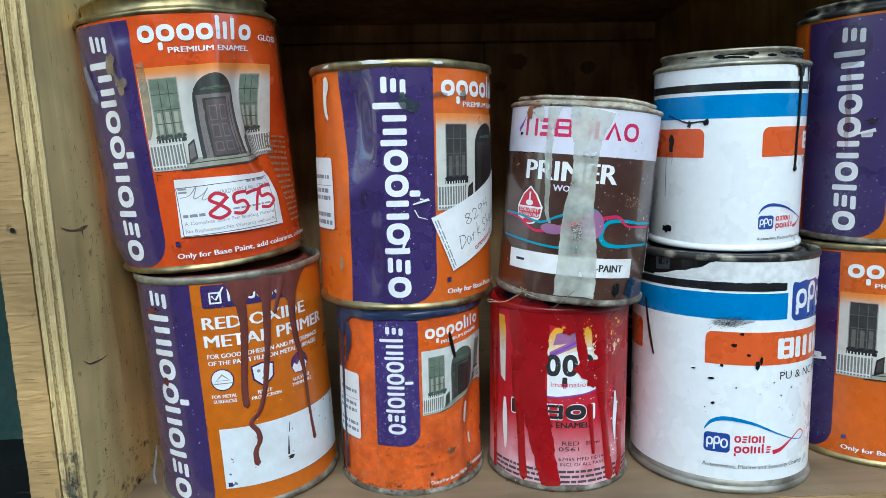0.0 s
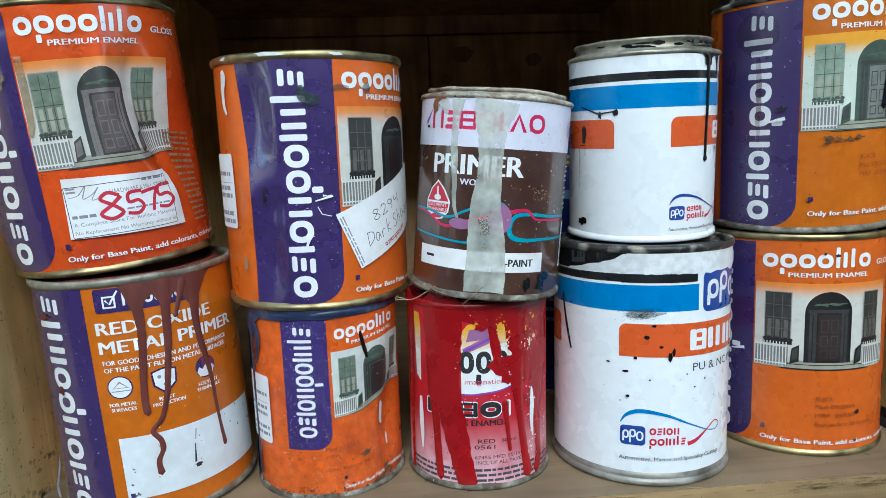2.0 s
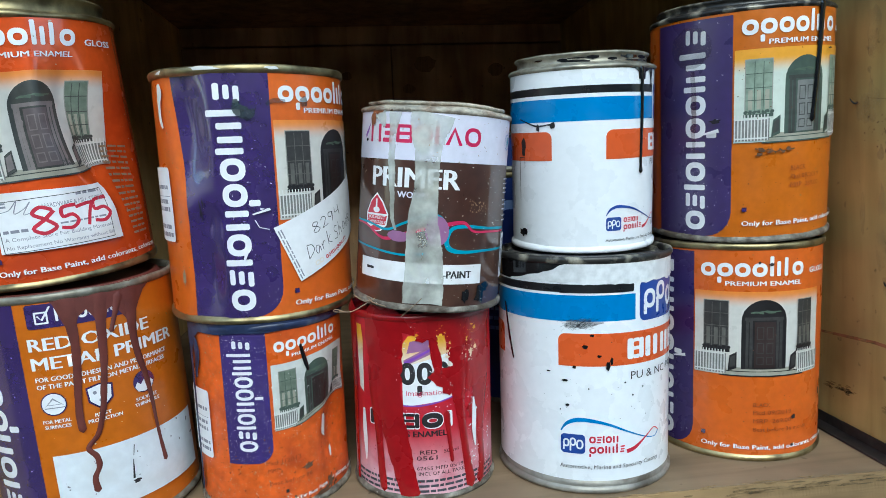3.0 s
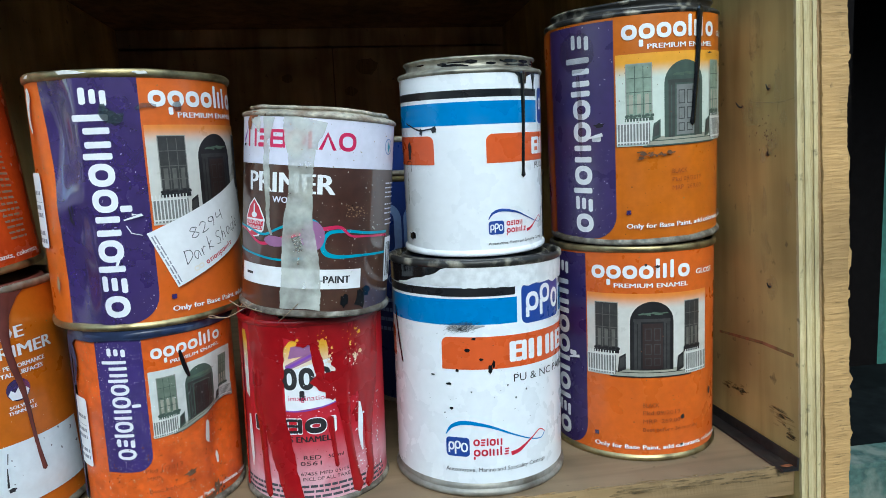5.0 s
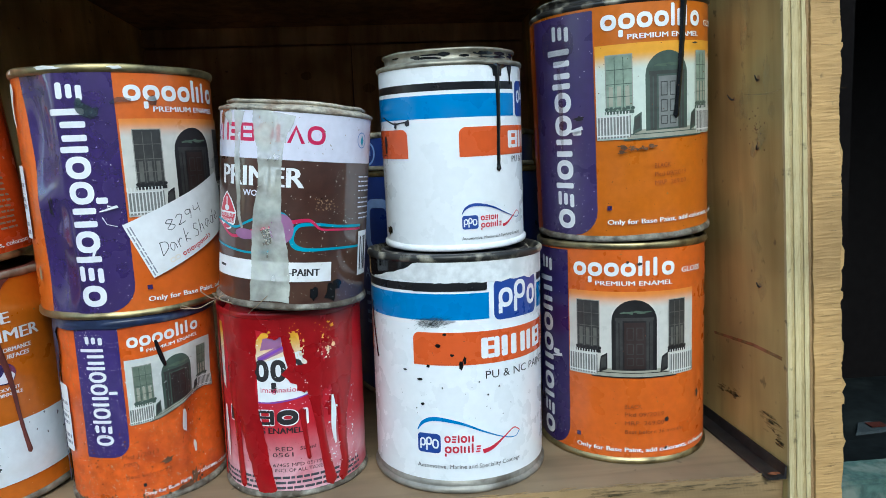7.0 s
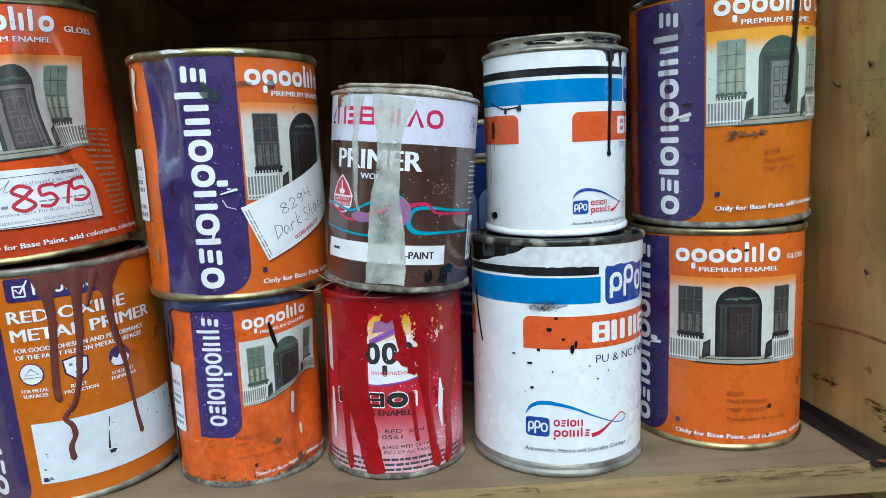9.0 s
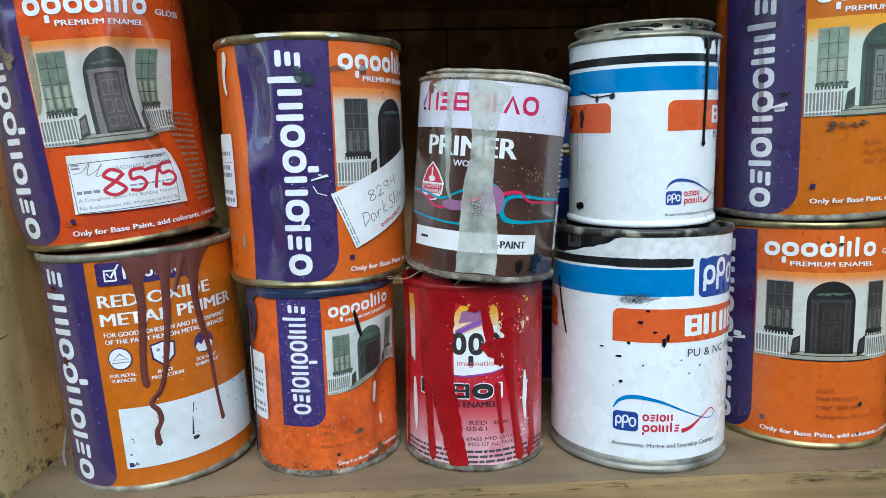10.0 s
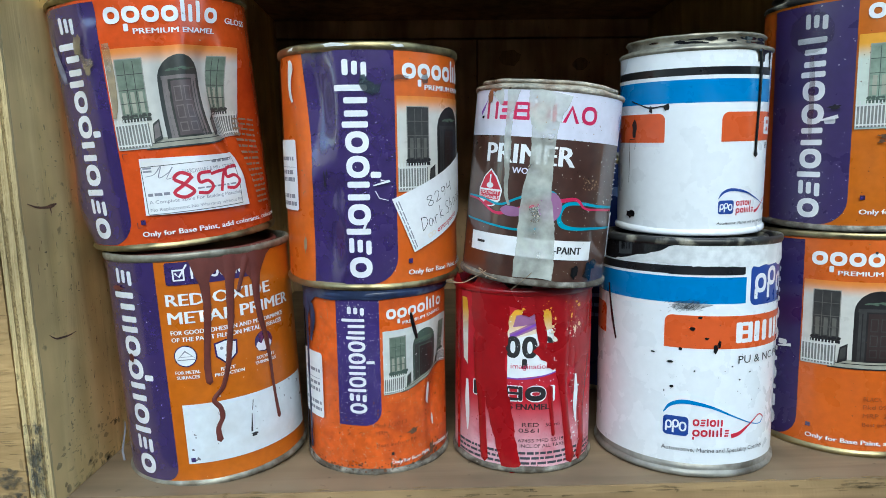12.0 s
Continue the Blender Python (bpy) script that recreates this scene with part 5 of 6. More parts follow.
can.art("side_print", [(bars(46, 62, 74, 4, 2.6, 0.7, random.Random(2)) + bars(46, 62, 62, 3, 2.6, 0.7, random.Random(4)) + bars(47, 62, 53, 2, 2.6, 0.7, random.Random(5)), LILAC), (rect(48, 60, 17, 43), PAPER), (rect(50, 51.4, 20, 40) + rect(53, 54, 20, 40) + rect(55, 58, 20, 40), INK)])
can.smear("grey_streak", [(-6, 107, 23), (-8, 98, 20), (-8, 90, 15), (-8, 78, 13), (-8, 66, 13), (-9, 52, 16), (-8, 38, 19), (-7, 24, 21), (-7, 12, 22), (-7, 5, 22)], GREYWASH, "broad dried grey-white paint streak")
can.smear("grey_streak", [(-27, 107, 8), (-28, 98, 5), (-28.5, 86, 4), (-28, 76, 4.5), (-27, 64, 3), (-26.5, 52, 2.4), (-24, 44, 1.5)], GREYWASH)
can.smear("grey_streak", [(-38, 107, 10), (-36, 104, 6), (-34, 99, 2)], GREYWASH)
can.art("rust_patch", [(blob(-43, 104, 2.2, 4.5, random.Random(4), 0.4) + blob(-40, 108, 4, 2, random.Random(6), 0.4), RUST)])
can.each("black_dab", [blob(27, 10, 3.6, 5, random.Random(3), 0.35), blob(31, 14, 3, 2.4, random.Random(5), 0.3), blob(17, 10, 2, 4, random.Random(6), 0.4), blob(-49, 92, 1.5, 1, random.Random(7))], BLACKPAINT)
specks(can, "specks", 0, 45, 4, 80, 160, GREYPAINT, 5, 0.15, 0.5)
specks(can, "paint_crumbs", 16, 30, 56, 62, 50, TANSMEAR, 6, 0.3, 0.7)
specks(can, "top_specks", -45, 45, 84, 107, 70, TANSMEAR, 9, 0.15, 0.5)

# ---------------------------------------------------------------- red can below it
can = Can((0.0872, 0.3997, 0.0), (0.8, 0.2), 0.0431, (), "red enamel can covered with dripped red paint")
can.wall(2, 108.5, PINKLABEL, "red printed wall fading to pink")
can.rims(110.5, DIRTYTIN, REDPAINT, REDPAINT, wobble=0.0008)
can.art("brand_panel", [([[(-15, 57), (-15, 93), (-11, 98), (-6, 99.5), (21, 100), (21, 62), (10, 60)]], WHITE), ([[(-15, 78), (-15, 93), (-11, 98), (-6, 99.5), (21, 100), (21, 90), (-8, 82)]], YELLOW), ([[(-14, 84), (3, 93), (3, 88), (-13, 81)]] + [[(-10, 95), (2, 97), (0, 90), (-12, 88)]], MAUVE), ([[(-14, 83), (2, 91), (2, 89.5), (-13, 81.5)]] + band(curve([(-15, 57.5, 0.8), (-5, 57.5, 0.9), (10, 60, 0.8), (21, 64, 0.6)])), VIOLET),
                       (wordmark("ioqoi", -21, 17, 70, 12.5, 2.9), INK), (text("imagination", -13, 10, 63.5, 3.2), CRIMSON)], "white and yellow brand panel half hidden by paint")
can.art("yellow_panel", [([[(-50, 102), (-44.5, 102), (-43, 94), (-43.5, 61), (-48, 64)]], YELLOW)])
can.art("name_mark", [(wordmark("jnboj", -39, 16, 43.6, 9.8, 4.0), WHITE), (wordmark("jnboj", -38.4, 15.4, 44.3, 8.5, 3.1), INK)], "row of plain black shapes")
can.art("enamel_lettering", [(text("GLOSS ENAMEL", -27, 10, 39, 3.6, 0.008), INK)])
can.art("date_stamp", [(text("RED", -6, 4, 28.5, 2.6) + text("500ml", 8, 17, 28.5, 2.2) + text("0561", -8, 4, 25, 2.6) + text("67455 MFD 05/19", -8, 20, 19, 2.2) + text("INCL OF ALL TAXES", -7, 22, 15.8, 2.2), INK)])
can.art("small_print", [(bars(-52, 50, 11.6, 3, 3.1, 1.5, random.Random(2)), PENINK)])
cap = [(-136, 111)] + [(s, 109 - 3.5 * (noise.noise(Vector((s * 0.13, 2, 0))) + 0.5)) for s in range(-136, 137, 3)] + [(136, 111)]
can.art("red_cap", [([cap[::-1]], REDPAINT)], "red paint covering the rim")
can.run("paint_run", [(-28, 110, 26), (-27, 98, 25), (-26, 84, 23), (-26, 70, 20), (-24, 58, 17), (-21, 44, 15), (-18, 30, 14), (-15, 16, 13), (-12, 4, 12)], REDPAINT, 0.35, "broad red paint run")
can.run("paint_run", [(-34, 80, 8), (-34, 62, 7), (-32, 48, 6), (-31, 34, 5), (-30, 18, 5), (-29, 6, 5)], REDPAINT, 0.5)
can.run("paint_run", [(16, 110, 18), (16, 98, 12), (17, 88, 11), (18, 76, 12), (18, 64, 9), (19, 52, 6), (20.5, 40, 5), (22, 28, 5), (24, 16, 6), (26, 6, 7)], REDPAINT, 0.6)
can.run("paint_run", [(38, 110, 22), (38, 94, 19), (38, 78, 17), (37, 62, 13), (35.5, 46, 8), (35, 30, 6), (36, 16, 6), (34, 6, 7)], REDPAINT, 0.5)
can.run("paint_run", [(3, 110, 12), (3, 102, 6), (3.5, 92, 5), (5, 84, 6), (6, 76, 4)], REDPAINT, 0.5)
can.run("paint_run", [(10, 52, 4), (11, 42, 3), (12, 32, 2.4), (13, 23, 2.2)], REDPAINT, 0.5)
can.run("paint_run", [(-57, 110, 14), (-56, 80, 9), (-55, 50, 6), (-54, 20, 4), (-54, 5, 4)], REDPAINT, 0.5)
for k, (s, v, a, b) in enumerate(((8, 74, 7, 6), (14, 90, 3, 5), (8, 104, 6, 6), (-12, 103, 7, 4), (24, 70, 4, 9), (30, 85, 7, 18), (12, 66, 4, 3), (-3, 103, 5, 4), (27, 52, 3, 6))):
    can.art("red_splash", [(blob(s, v, a, b, random.Random(k), 0.4), REDPAINT)])
specks(can, "specks", -20, 30, 50, 104, 130, WHITE, 8, 0.12, 0.5)
specks(can, "white_scratches", 24, 46, 8, 62, 150, WHITE, 28, 0.2, 1.0, "white scratched flecks")
specks(can, "yellow_flecks", 2, 25, 84, 104, 70, YELLOW, 29, 0.2, 1.2, "yellow flecks showing through the red paint")
specks(can, "red_specks", -45, 45, 4, 60, 120, REDPAINT, 19, 0.15, 0.6)
for k, (s, v, a, b) in enumerate(((24, 96, 4, 7), (20, 78, 5, 8), (30, 62, 3, 10), (-2, 98, 5, 3))):
    can.art("red_splash", [(blob(s, v, a, b, random.Random(40 + k), 0.45, 18), REDPAINT)])
specks(can, "yellow_scrapes", 8, 32, 80, 103, 60, YELLOW, 47, 0.3, 1.6, "yellow print showing through scraped paint")
can.each("white_scrape", [band(curve([(28.5, 58, 1.2), (29, 48, 3.4), (28.5, 38, 3), (29.5, 28, 1)])), band(curve([(-43, 52, 2), (-43, 40, 4), (-42.5, 28, 3.2), (-42.5, 20, 1)]))], WHITE)


# ---------------------------------------------------------------- white coatings cans
def logo_block(can, x0, y0, k, words):
    """The navy block, ribbon and marks of the white label; words: draw the line of small print."""
    X, Y = lambda a: x0 + a * k, lambda b: y0 + b * k
    can.art("logo_block", [(rounded(X(0), X(14), Y(0), Y(11.5), 2.2 * k), NAVYPRINT), (oval(X(3.2), Y(6.2), 1.9 * k, 2.5 * k, 1.0 * k) + rect(X(1.3), X(2.3), Y(2), Y(5)) + oval(X(7), Y(7), 1.9 * k, 2.5 * k, 1.0 * k) + rect(X(5.1), X(6.1), Y(1.4), Y(5.4)) + oval(X(10.9), Y(5.6), 2.1 * k, 2.9 * k, 1.0 * k), WHITE)], "navy block with plain white bars")
    can.art("brand_mark", [(wordmark("osion", X(16), X(33.5), Y(6.6), 4.0 * k) + wordmark("qoints", X(16), X(37.5), Y(0.4), 4.0 * k), REDPRINT)], "rows of plain red shapes")
    can.art("ribbon", [(band(curve([(X(0), Y(13), 0.5 * k), (X(4), Y(18.2), 2 * k), (X(12), Y(20.5), 2.4 * k), (X(26), Y(18), 1.6 * k), (X(40), Y(12), 0.9 * k), (X(52), Y(7), 0.6 * k), (X(60), Y(5.5), 0.6 * k), (X(63.5), Y(8.5), 0.6 * k)])), NAVYPRINT if k < 0.9 else BLUEPRINT), (band(curve([(X(38.5), Y(0.5), 2.6 * k), (X(44), Y(2), 2.2 * k), (X(52), Y(7), 1.0 * k), (X(59), Y(11), 0.7 * k), (X(63.5), Y(8.5), 0.6 * k)])), REDPRINT)], "blue and red ribbon")
    can.art("coatings_lettering", [(text("Automotive, Marine and Speciality Coatings", X(-0.5), X(63), Y(-9), 2.6 * k), INK)])


can = Can((0.1921, 0.3986, 0.0), (0.6, 0.4), 0.0535, (), "white, blue and orange coatings can with black splashes")
can.wall(7.5, 135, LABELWHITE, "glossy white printed wall")
part("foot_band", lathe([(0.0534, 0.003), (0.0537, 0.0076), (0.0533, 0.0078)]), FOOTTIN, can.root, "dull bare tin foot", True)
can.rims(139, FOOTTIN, BLACKRIM, BLACKRIM, wobble=0.0005)
can.art("black_stripe", [(rect(-140, 13, 118.6, 123.2) + rect(56, 120, 118.6, 123.2), BLACKPRINT)])
can.art("blue_stripe", [(rect(-140, 14, 102, 117) + rect(56, 120, 102, 117), BLUEPRINT)])
can.art("large_logo", [(rounded(17, 53, 100.5, 124, 4), NAVYPRINT), (oval(25, 113, 5, 5.6, 2.5) + rounded(20, 22.5, 104, 110, 0.5) + oval(36, 116.5, 5, 5.6, 2.5) + rounded(31, 33.5, 104, 113, 0.5) + oval(47, 112, 4.6, 6, 2.5), WHITE)], "navy rounded block with white shapes")
can.art("orange_bar", [(rounded(-31, 110, 76, 95, 4, "d"), ORANGEBAR), (rounded(-150, -75, 76, 95, 4, "c"), ORANGEBAR), (wordmark("bjjnb", 8, 60, 79.2, 12, 4.2), WHITE)], "red-orange bar with plain white shapes")
can.art("use_lettering", [(text("PU & NC PAINTS", 11, 68, 67.2, 4.8), INK)])
logo_block(can, -30, 24, 1.0, True)
edge = [(-140, 136)] + [(s, 124.5 - 2.2 * noise.noise(Vector((s * 0.12, 9, 0))) - (1.5 if s > -20 else 0) - 1.2 * noise.noise(Vector((s * 0.5, 4, 0)))) for s in range(-140, 140, 3)] + [(140, 136)]
can.art("scraped_band", [([edge[::-1]], BARETIN)], "scraped bare metal below the rim")
patch = [(-100, 136), (-100, 124), (-80, 124.5), (-66, 124)] + [(-66 + k, 124 + k * 0.22 + 1.6 * noise.noise(Vector((k * 0.4, 1, 0)))) for k in range(2, 34, 3)] + [(-30, 134), (-24, 135.5), (-20, 136)]
can.art("black_patch", [([patch], BLACKPAINT), ([[(-30, 119), (-22, 119.5), (-14, 120.3), (-6, 119), (2, 120.8), (12, 120), (12, 118.4), (-30, 118.4)]], BLACKPRINT)], "torn black paint patch")
rng = random.Random(21)
streaks = []
for k in range(200):
    x = rng.gauss(-18, 5)
    y = 101 + (x + 18) * 0.12 + rng.gauss(0, 1.6)
    w = rng.uniform(0.4, 1.2)
    streaks += turned(rect(x - w, x + w, y - 0.12, y + 0.12), x, y, rng.uniform(15, 50))
can.art("grey_smudge", [(blob(-18, 101, 10, 2.4, random.Random(2), 0.3, 24), SMUDGE), (streaks, SMUDGE)], "grey rubbed smudge")
can.run("paint_run", [(-72, 108, 1.6), (-70, 98, 2.0), (-67, 86, 2.2), (-63.5, 75, 1.6)], BLACKPAINT, 0.4)
for k, (s, v, a, b) in enumerate(((-16, 87.5, 1.5, 1.1), (-12, 94, 1.2, 0.8), (-8, 82, 1.1, 0.8), (-22, 75.5, 1.1, 0.9), (-27, 67.5, 1.7, 0.8), (-37, 72, 1.3, 0.4), (-26, 53, 1.0, 0.9), (-3, 76, 1.4, 3), (-1, 79, 0.9, 2.4), (-14, 63, 0.5, 0.5), (12, 58, 0.5, 0.5), (19, 62, 0.5, 0.5), (7, 66, 0.5, 0.4), (-30, 50, 0.4, 0.4))):
    can.art("black_spot", [(blob(s, v, a, b, random.Random(k), 0.25), BLACKPAINT)])
specks(can, "black_specks", -45, 45, 45, 96, 60, INK, 44, 0.12, 0.4)

can = Can((0.1951, 0.4046, 0.1415), (-0.6, -3.2), 0.0434, (), "smaller white, blue and orange coatings can with black drip")
can.wall(1.5, 105, LABELWHITE, "glossy white printed wall")
can.rims(114, LABELWHITE, TIN, BLACKRIM, shoulder=9, wobble=0.0004)
can.art("black_stripe", [(rect(-120, 39, 91, 95.3) + rect(60, 110, 91, 95.3), BLACKPRINT)])
can.art("blue_stripe", [(rect(-120, 39.5, 76, 88.8) + rect(60, 110, 76, 88.8), BLUEPRINT)])
can.art("large_logo", [(rounded(41.5, 60, 75.5, 96, 3), NAVYPRINT), (oval(46.5, 87, 2.8, 3.6, 1.5) + oval(52.5, 89, 2.8, 3.8, 1.5) + oval(57.5, 86, 2, 3.6, 1.4), WHITE)], "navy rounded block with white shapes")
can.art("orange_bar", [(rounded(0, 90, 54, 70.5, 4, "d"), ORANGEBAR), (rounded(-110, -31, 54, 70.5, 4, "c"), ORANGEBAR), (wordmark("bjjnb", 32, 82, 57.6, 10, 3.6), WHITE)], "red-orange bar with plain white shapes")
can.art("use_lettering", [(text("PU & NC PAINTS", 36, 80, 49.3, 3.8), INK)])
logo_block(can, 0, 12.8, 0.68, True)
can.art("black_smear", [([[(4, 106.5), (12, 104.5), (19, 103.8), (21.5, 102), (22, 98), (28, 98), (28.6, 102), (33, 103.5), (34.5, 99), (35.6, 95), (37, 100), (38, 104), (50, 104.5), (60, 106.5)]], BLACKPAINT)], "black paint spilled from the lid")
can.run("paint_run", [(24.5, 104, 5), (25, 98, 3.4), (25.2, 85, 3), (25, 72, 2.8), (24.5, 60, 2.6), (24.3, 50, 2.6), (24.3, 46, 3.4)], BLACKPAINT, 0.6)
can.run("paint_run", [(35.5, 102, 2), (35.5, 98, 1.6), (35.5, 94, 1.4)], BLACKPAINT, 0.4)
can.art("ink_squiggle", [(band(curve([(-55, 78.5, 0.6), (-49, 76.5, 0.6), (-41, 74, 1.0), (-34, 74.5, 0.7), (-31, 74.6, 1.2)])) + blob(-40, 73, 1.2, 2, random.Random(3), 0.3) + blob(-30, 74.4, 1.6, 2.2, random.Random(4), 0.4) + blob(-52, 62, 2, 4.5, random.Random(5), 0.3) + blob(-54, 11, 3.4, 2.6, random.Random(6), 0.5) + band([(-56, 56, 0.3), (-56, 30, 0.3)]) + band([(-56, 56, 0.3), (-51, 56, 0.3), (-51, 50, 0.3)]), BLACKPAINT)], "black ink squiggle")
rng = random.Random(3)
bm = bmesh.new()
for k in range(22):
    a = radians(rng.uniform(-75, 80))
    r0, z0 = 0.0392, 0.1100 + rng.uniform(-0.0014, 0.0014)
    w, tall = rng.uniform(0.04, 0.34), rng.uniform(0.3, 1.0)
    lo = [bm.verts.new((r0 * math.sin(a + w * t), -r0 * math.cos(a + w * t), z0 - 0.0013 * tall * (0.4 + t * (1 - t) * 2.4))) for t in (0, 0.5, 1)]
    hi = [bm.verts.new((r0 * math.sin(a + w * t), -r0 * math.cos(a + w * t), z0 + 0.0011 * tall * (0.4 + t * (1 - t) * 2.4))) for t in (0, 0.5, 1)]
    for j in (0, 1):
        bm.faces.new((lo[j], lo[j + 1], hi[j + 1], hi[j]))
tagged(part("black_flakes", bm, BLACKPAINT, can.root), kind="stuff")

# ---------------------------------------------------------------- two enamel cans at the right end
can = Can((0.3089, 0.4175, 0.1435), (-2.4, -3.9), 0.0538, ((30, 20, 20, 30, -0.6),), "stained amber and purple enamel can with black drip")
can.wall(2, 135, AMBER, "amber printed wall")
can.rims(144, DIRTYTIN, BLACKRIM, BLACKRIM, shoulder=8, wobble=0.0006)
enamel_label(can, -32, STUCCOGREEN, GLASSPALE, DOORGREY, ARCHGREEN, purple=DULLPURPLE, lift=4.5, rise=-1.5)
can.art("red_edge", [(rect(-100, -83, 4, 133), ORANGE)])
can.run("paint_run", [(20.5, 137, 5), (20, 128, 4.2), (19, 112, 4), (17.5, 96, 3.8), (16, 82, 3.6), (14.8, 72, 4.2)], BLACKPAINT, 0.6, "long black paint drip")
can.smear("brown_drip", [(-54.5, 104, 2.4), (-54, 92, 3.2), (-53.6, 78, 3.0), (-53.8, 66, 2.6), (-53.4, 55, 1.2)], BROWNFILM, "thin brown drip over the white mark")
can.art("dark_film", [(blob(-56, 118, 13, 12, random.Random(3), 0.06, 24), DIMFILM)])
can.art("date_stamp", [(text("BLACK", 1, 11, 43, 2.8) + text("Pkd 09/2019", 1, 22, 38, 2.8) + text("MRP  269.00", 1, 22, 33, 2.8), FAINTINK)])
crumbs = random.Random(4)
can.each("brown_crust", [blob(-13 + crumbs.gauss(0, 5.5), 55.2 + crumbs.gauss(0, 1.1), crumbs.uniform(0.3, 2.0), crumbs.uniform(0.2, 0.8), crumbs, 0.6, 11) for _ in range(22)], DRIEDMUD)
can.each("black_nick", [blob(-41, 74, 3, 1.4, random.Random(8), 0.4), blob(29, 112, 2.6, 0.5, random.Random(9), 0.3)], INK)
can.art("white_scrape", [(band([(-48, 66.5, 1), (-39, 68.5, 2.2), (-43, 68, 1.5)]), WHITE)])
specks(can, "specks", -80, -33, 6, 60, 120, WHITE, 14, 0.12, 0.4)
specks(can, "dirt_specks", -30, 40, 6, 125, 120, DRIEDMUD, 15, 0.12, 0.45)

can = Can((0.3081, 0.4192, 0.0), (0, 0), 0.0540, (), "clean orange and purple enamel can with house picture")
can.wall(2, 136, CLEANORANGE, "orange printed wall")
can.rims(139, GOLDTIN, GOLDTIN, TIN, wobble=0.0003)
enamel_label(can, -52, STUCCO, GLASSPIC, DOORPIC, ARCHPIC, purple=SHADEDPURPLE)
can.art("date_stamp", [(text("BLACK", -16, -6, 36, 2.8) + text("Pkd 09/2019", -16, 8, 31, 2.8) + text("MRP  269.00", -16, 8, 25.5, 2.8) + text("Best before 36 months", -16, 22, 20, 2.6), FAINTINK)])
can.each("black_spot", [blob(10, 28.5, 1.4, 1.8, random.Random(4), 0.3), blob(36, 40, 1.3, 2.2, random.Random(5), 0.3), blob(9, 10, 1, 1, random.Random(6), 0.3), blob(-14, 127, 1, 1, random.Random(7), 0.3), blob(-7, 126, 1.6, 1, random.Random(8), 0.3)], INK)
can.art("white_scrape", [(band([(-66, 63, 0.8), (-57, 65, 2)]), WHITE)])
specks(can, "dirt_specks", -50, 40, 5, 130, 50, DRIEDMUD, 16, 0.12, 0.4)


# ---------------------------------------------------------------- blue tins far back in the compartment
can = Can((0.205, 0.575, 0.0), (0, 0), 0.085, (), "large dark blue tin standing behind the others", "paint_can", "tins at the back")
can.wall(2, 184, BLUECAN)
can.rims(187, TIN, GOLDTIN, TIN)
can.art("brand_mark", [(ring(-86, -52, 120, 165, 7, 12) + ring(-50, -20, 120, 165, 7, 12), PALEBLUE), (text("AUTOMOTIVE", -90, -20, 100, 9), PALEBLUE), (bars(-90, -20, 85, 4, 8, 3, random.Random(2)), PALEBLUE)])
can = Can((0.2, 0.575, 0.1875), (0, 0), 0.082, (), "low dark blue tin stacked at the back", "paint_can", "tins at the back")
can.wall(2, 26, BLUECAN)
can.rims(30, TIN, BLACKRIM, BLACKRIM)
can.art("round_mark", [(ring(-82, -62, 4, 24, 1.6, 9.9) + rect(-77, -67, 12, 16), PALEBLUE)])

# ---------------------------------------------------------------- small things
def nail(name, place, tip, r, label):
    """A bent nail driven through the board."""
    ob = new(name)
    ob.location = place
    tagged(ob, label, "nail", "nails in the side board")
    bm = bmesh.new()
    rows = []
    d = Vector(tip)
    for k in range(6):
        t = k / 5
        c = d * t + Vector((0, 0, -0.0016 * math.sin(t * 3)))
        q = d.normalized().to_track_quat("Z", "Y")
        rows.append([bm.verts.new(c + q @ Vector((r * (1 - 0.6 * t) * math.cos(a), r * (1 - 0.6 * t) * math.sin(a), 0))) for a in (0, 1.05, 2.1, 3.14, 4.19, 5.24)])
    for a, b in zip(rows, rows[1:]):
        for k in range(6):
            bm.faces.new((a[k], a[(k + 1) % 6], b[(k + 1) % 6], b[k]))
    bm.faces.new(rows[-1])
    part("shank", bm, DARKMETAL, ob, smooth=True)
    bm = bmesh.new()
    vs = [bm.verts.new((0, y, z)) for y, z in blob(0, 0, r * 2.2, r * 2.0, random.Random(int(place[2] * 1000)), 0.4, 9)[0]]
    bm.faces.new(vs)
    part("torn_wood", bm, BATTENDARK, ob).location = (-0.0004, 0, 0)
    return ob


rng = random.Random(6)
for y, z, dy, dz in ((0.3559, 0.2306, -0.001, 0.003), (0.3824, 0.2223, 0.004, 0.004), (0.3586, 0.1920, -0.005, 0.0015), (0.3579, 0.1101, -0.0005, 0.003)):
    nail("nail", (0.3775 - 0.0415 * z - 0.0003, y, z), (-0.003, dy * 0.8, dz * 0.8), 0.00085, "dark bent nail tip poking through the plywood")

# steel strip in the corner of shelf and side board
strip = new("steel_strip")
strip.location = (0.3755, 0.36, 0.0)
tagged(strip, "dark rusty steel strip lying along the board's foot", "metal strip")
bm = bmesh.new()
prof = ((-0.0105, 0.0004), (-0.0100, 0.0014), (-0.0012, 0.0022), (-0.0004, 0.0085), (0.0004, 0.0085), (0.0004, 0.0004))
rows = [[bm.verts.new((x * (1.0 if k < 12 else 0.7) + 0.0003 * noise.noise(Vector((k, 2, 0))), -0.027 + 0.0165 * k, z * (1 + 0.06 * noise.noise(Vector((k * 0.7, 0, 1)))))) for x, z in prof] for k in range(22)]
for a, b in zip(rows, rows[1:]):
    for k in range(6):
        bm.faces.new((a[k], b[k], b[(k + 1) % 6], a[(k + 1) % 6]))
bm.faces.new(rows[0]), bm.faces.new(rows[-1][::-1])
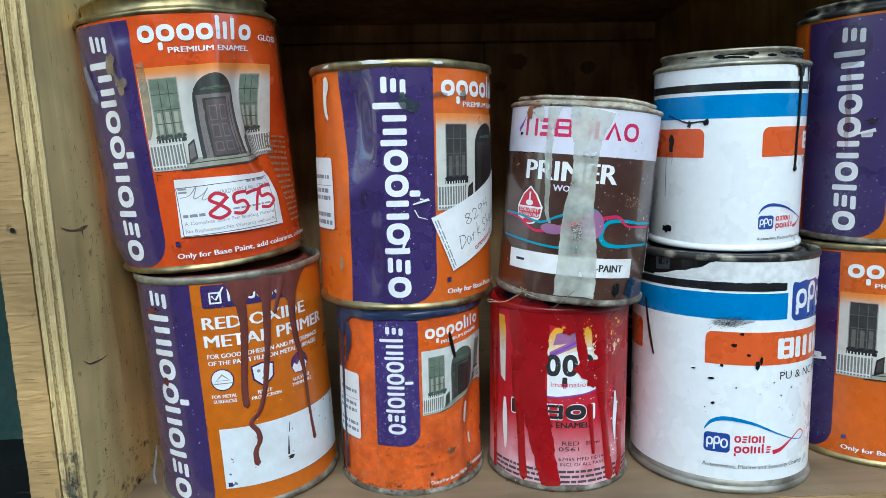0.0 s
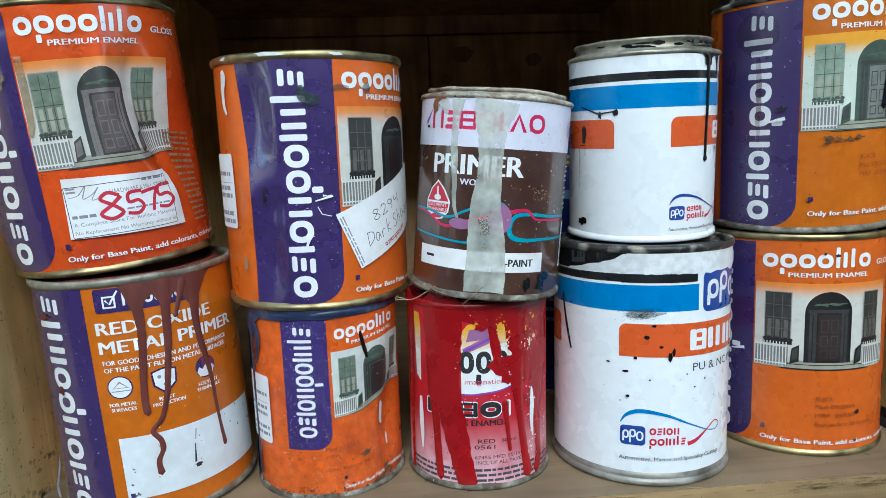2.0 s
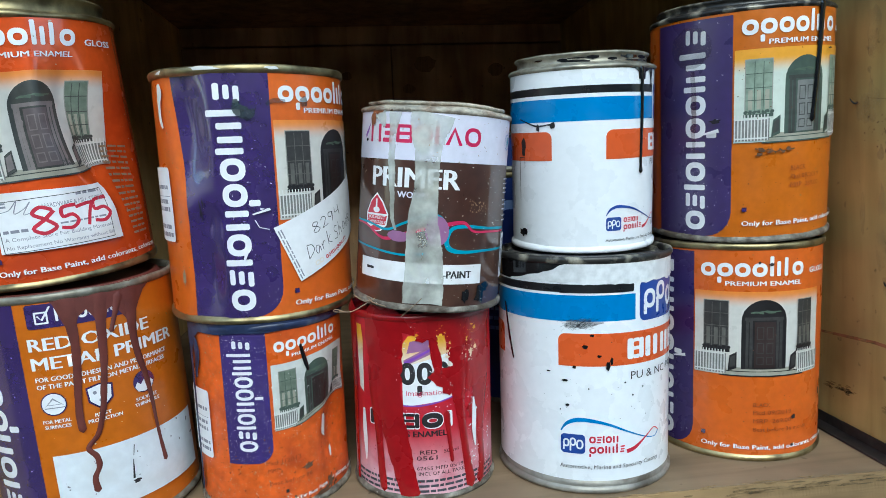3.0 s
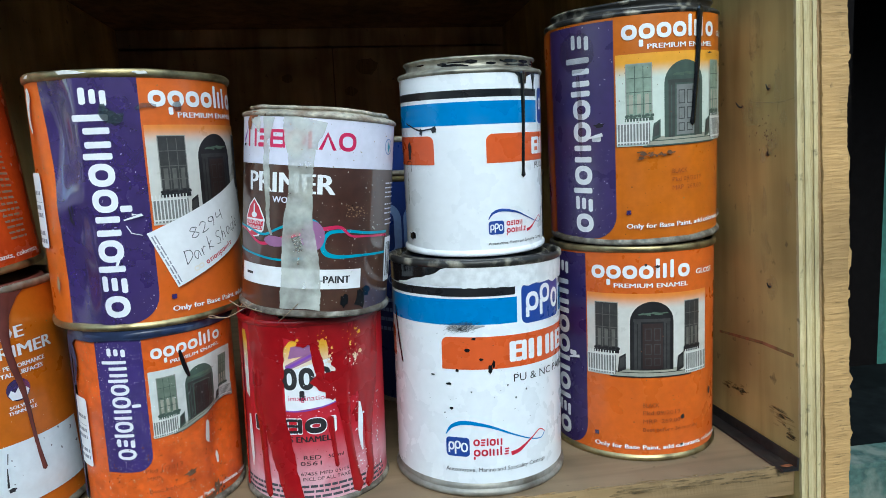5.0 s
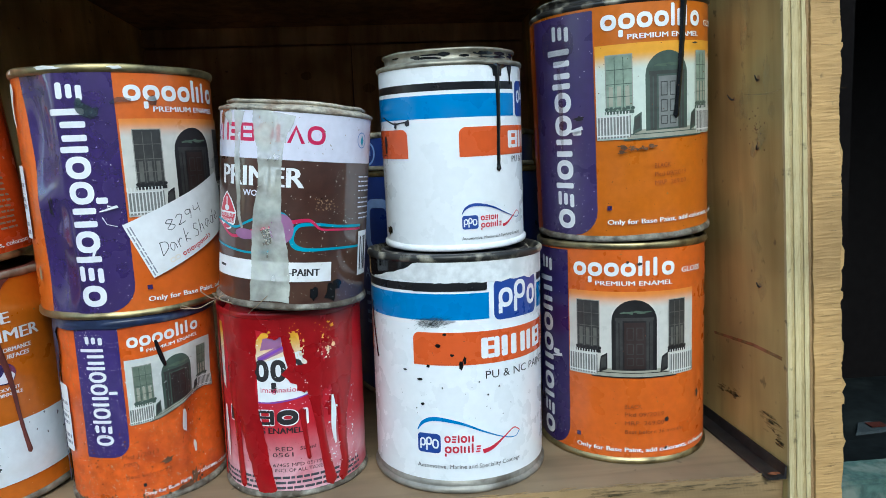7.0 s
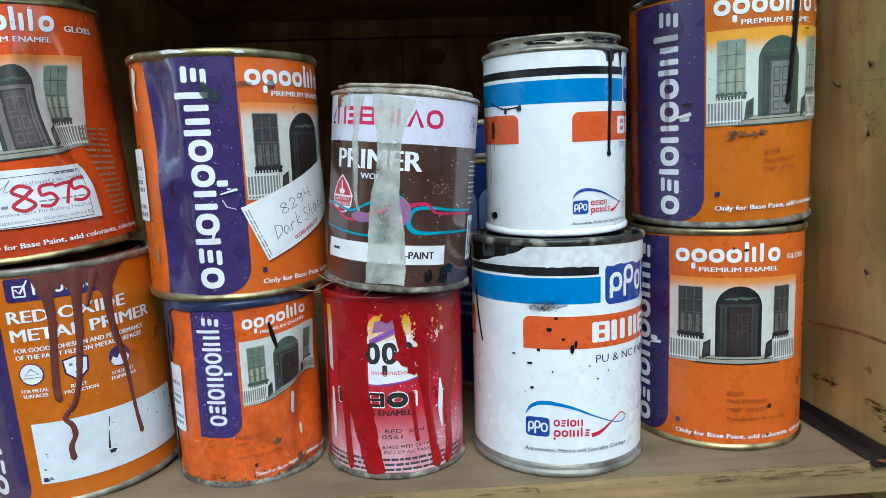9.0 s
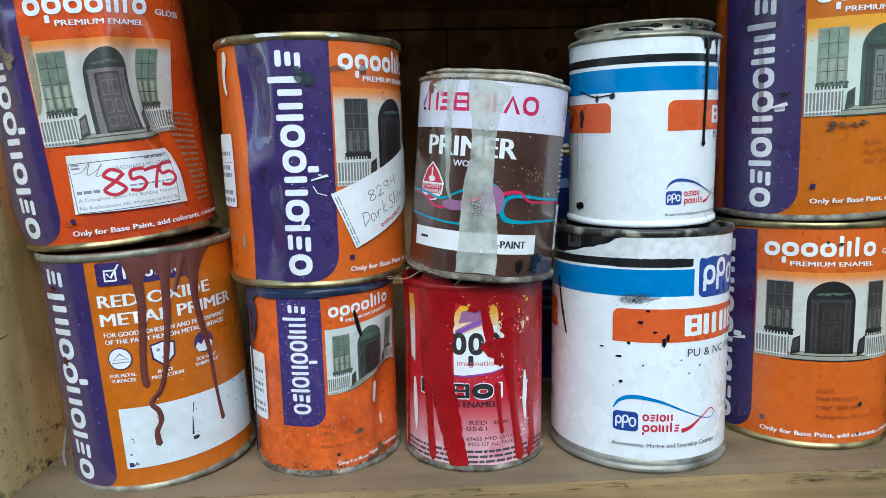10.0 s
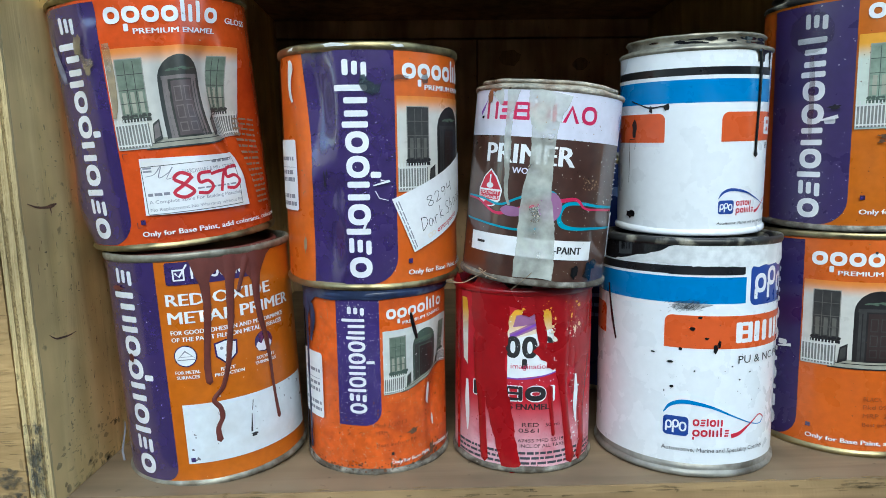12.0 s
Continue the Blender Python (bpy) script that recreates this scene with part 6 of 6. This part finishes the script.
bmesh.ops.recalc_face_normals(bm, faces=bm.faces)
part("angle", bm, DARKMETAL, strip)
bm = bmesh.new()
bm.faces.new([bm.verts.new((x, y, 0.0024)) for x, y in blob(-0.005, -0.023, 0.0035, 0.002, rng, 0.3)[0]])
part("rust_spot", bm, RUST, strip)


def strand(place, points, r, material, label, name="fibre"):
    """A thin fibre through points, as a tube."""
    ob = new(name)
    ob.location = place
    tagged(ob, label, "fibre", "loose fibres")
    pts = [Vector(p[:3]) for p in points]
    fine = []
    for k in range(len(pts) - 1):
        p0, p1, p2, p3 = pts[max(k - 1, 0)], pts[k], pts[k + 1], pts[min(k + 2, len(pts) - 1)]
        for j in range(5):
            t = j / 5
            fine.append(0.5 * (2 * p1 + (p2 - p0) * t + (2 * p0 - 5 * p1 + 4 * p2 - p3) * t * t + (3 * p1 - p0 - 3 * p2 + p3) * t ** 3))
    fine.append(pts[-1])
    bm = bmesh.new()
    rows = []
    for k, c in enumerate(fine):
        d = (fine[min(k + 1, len(fine) - 1)] - fine[max(k - 1, 0)]).normalized()
        q = d.to_track_quat("Z", "Y")
        rows.append([bm.verts.new(c + q @ Vector((r * math.cos(a), r * math.sin(a), 0))) for a in (0, 1.571, 3.142, 4.712)])
    for a, b in zip(rows, rows[1:]):
        for k in range(4):
            bm.faces.new((a[k], a[(k + 1) % 4], b[(k + 1) % 4], b[k]))
    part("thread", bm, material, ob, smooth=True)
    return ob


strand((0.0405, 0.3530, 0.1150), ((0.020, 0.0, 0.0075), (0.0135, -0.003, 0.0045), (0.0075, -0.004, 0.0018), (0.002, -0.004, 0.0017), (-0.0022, -0.004, 0.0022), (-0.0016, -0.004, 0.0034), (0.0018, -0.004, 0.0024), (0.004, -0.002, 0.0012)), 0.00028, TANSMEAR, "curled brown fibre caught between two cans")
strand((0.0550, 0.3520, 0.1165), ((-0.006, -0.001, 0.009), (0.0, -0.0035, 0.0055), (0.0035, -0.004, 0.0065), (0.001, -0.0045, 0.0085), (0.004, -0.0045, 0.005), (0.011, -0.004, 0.002)), 0.0003, TANSMEAR, "tangled brown fibre on the can's foot")
strand((0.0740, 0.3480, 0.1115), ((0.0, 0.0, 0.0008), (0.005, -0.0015, 0.005), (0.0115, -0.0015, 0.0105)), 0.00022, SHELFWOOD, "thin straw leaning on the can's foot")

# torn sliver of film beside the primer can
sliver = new("plastic_sliver")
sliver.location = (-0.1655, 0.388, 0.0)
tagged(sliver, "thin torn grey plastic sliver standing on the shelf", "scrap")
bm = bmesh.new()
rows = [[bm.verts.new((x + dx, dy, z)) for dx, dy in ((-0.0006 * w, 0), (0.0006 * w, 0.0004), (0.0006 * w, 0.0007), (-0.0006 * w, 0.0003))] for x, z, w in ((0.0, 0.0, 0.9), (-0.0008, 0.006, 1.0), (0.0004, 0.013, 0.8), (0.0018, 0.02, 0.7), (0.002, 0.026, 0.15))]
for a, b in zip(rows, rows[1:]):
    for k in range(4):
        bm.faces.new((a[k], a[(k + 1) % 4], b[(k + 1) % 4], b[k]))
part("film", bm, GREYINK, sliver)

# packet on the dark board beyond the side board
packet = new("packet")
packet.location = (1.765, 2.0, -0.756)
tagged(packet, "small pale packet with a red square lying on the dark board", "packet")
bm = bmesh.new()
outline = ((-0.095, -0.04), (0.07, -0.025), (0.073, 0.01), (0.017, 0.047), (-0.026, 0.043))
lo = [bm.verts.new((x, y, 0.0002)) for x, y in outline]
hi = [bm.verts.new((x * 0.94, y * 0.94, 0.009 + 0.003 * noise.noise(Vector((x * 20, y * 20, 0))))) for x, y in outline]
bm.faces.new(hi), bm.faces.new(lo[::-1])
for k in range(5):
    bm.faces.new((lo[k], lo[(k + 1) % 5], hi[(k + 1) % 5], hi[k]))
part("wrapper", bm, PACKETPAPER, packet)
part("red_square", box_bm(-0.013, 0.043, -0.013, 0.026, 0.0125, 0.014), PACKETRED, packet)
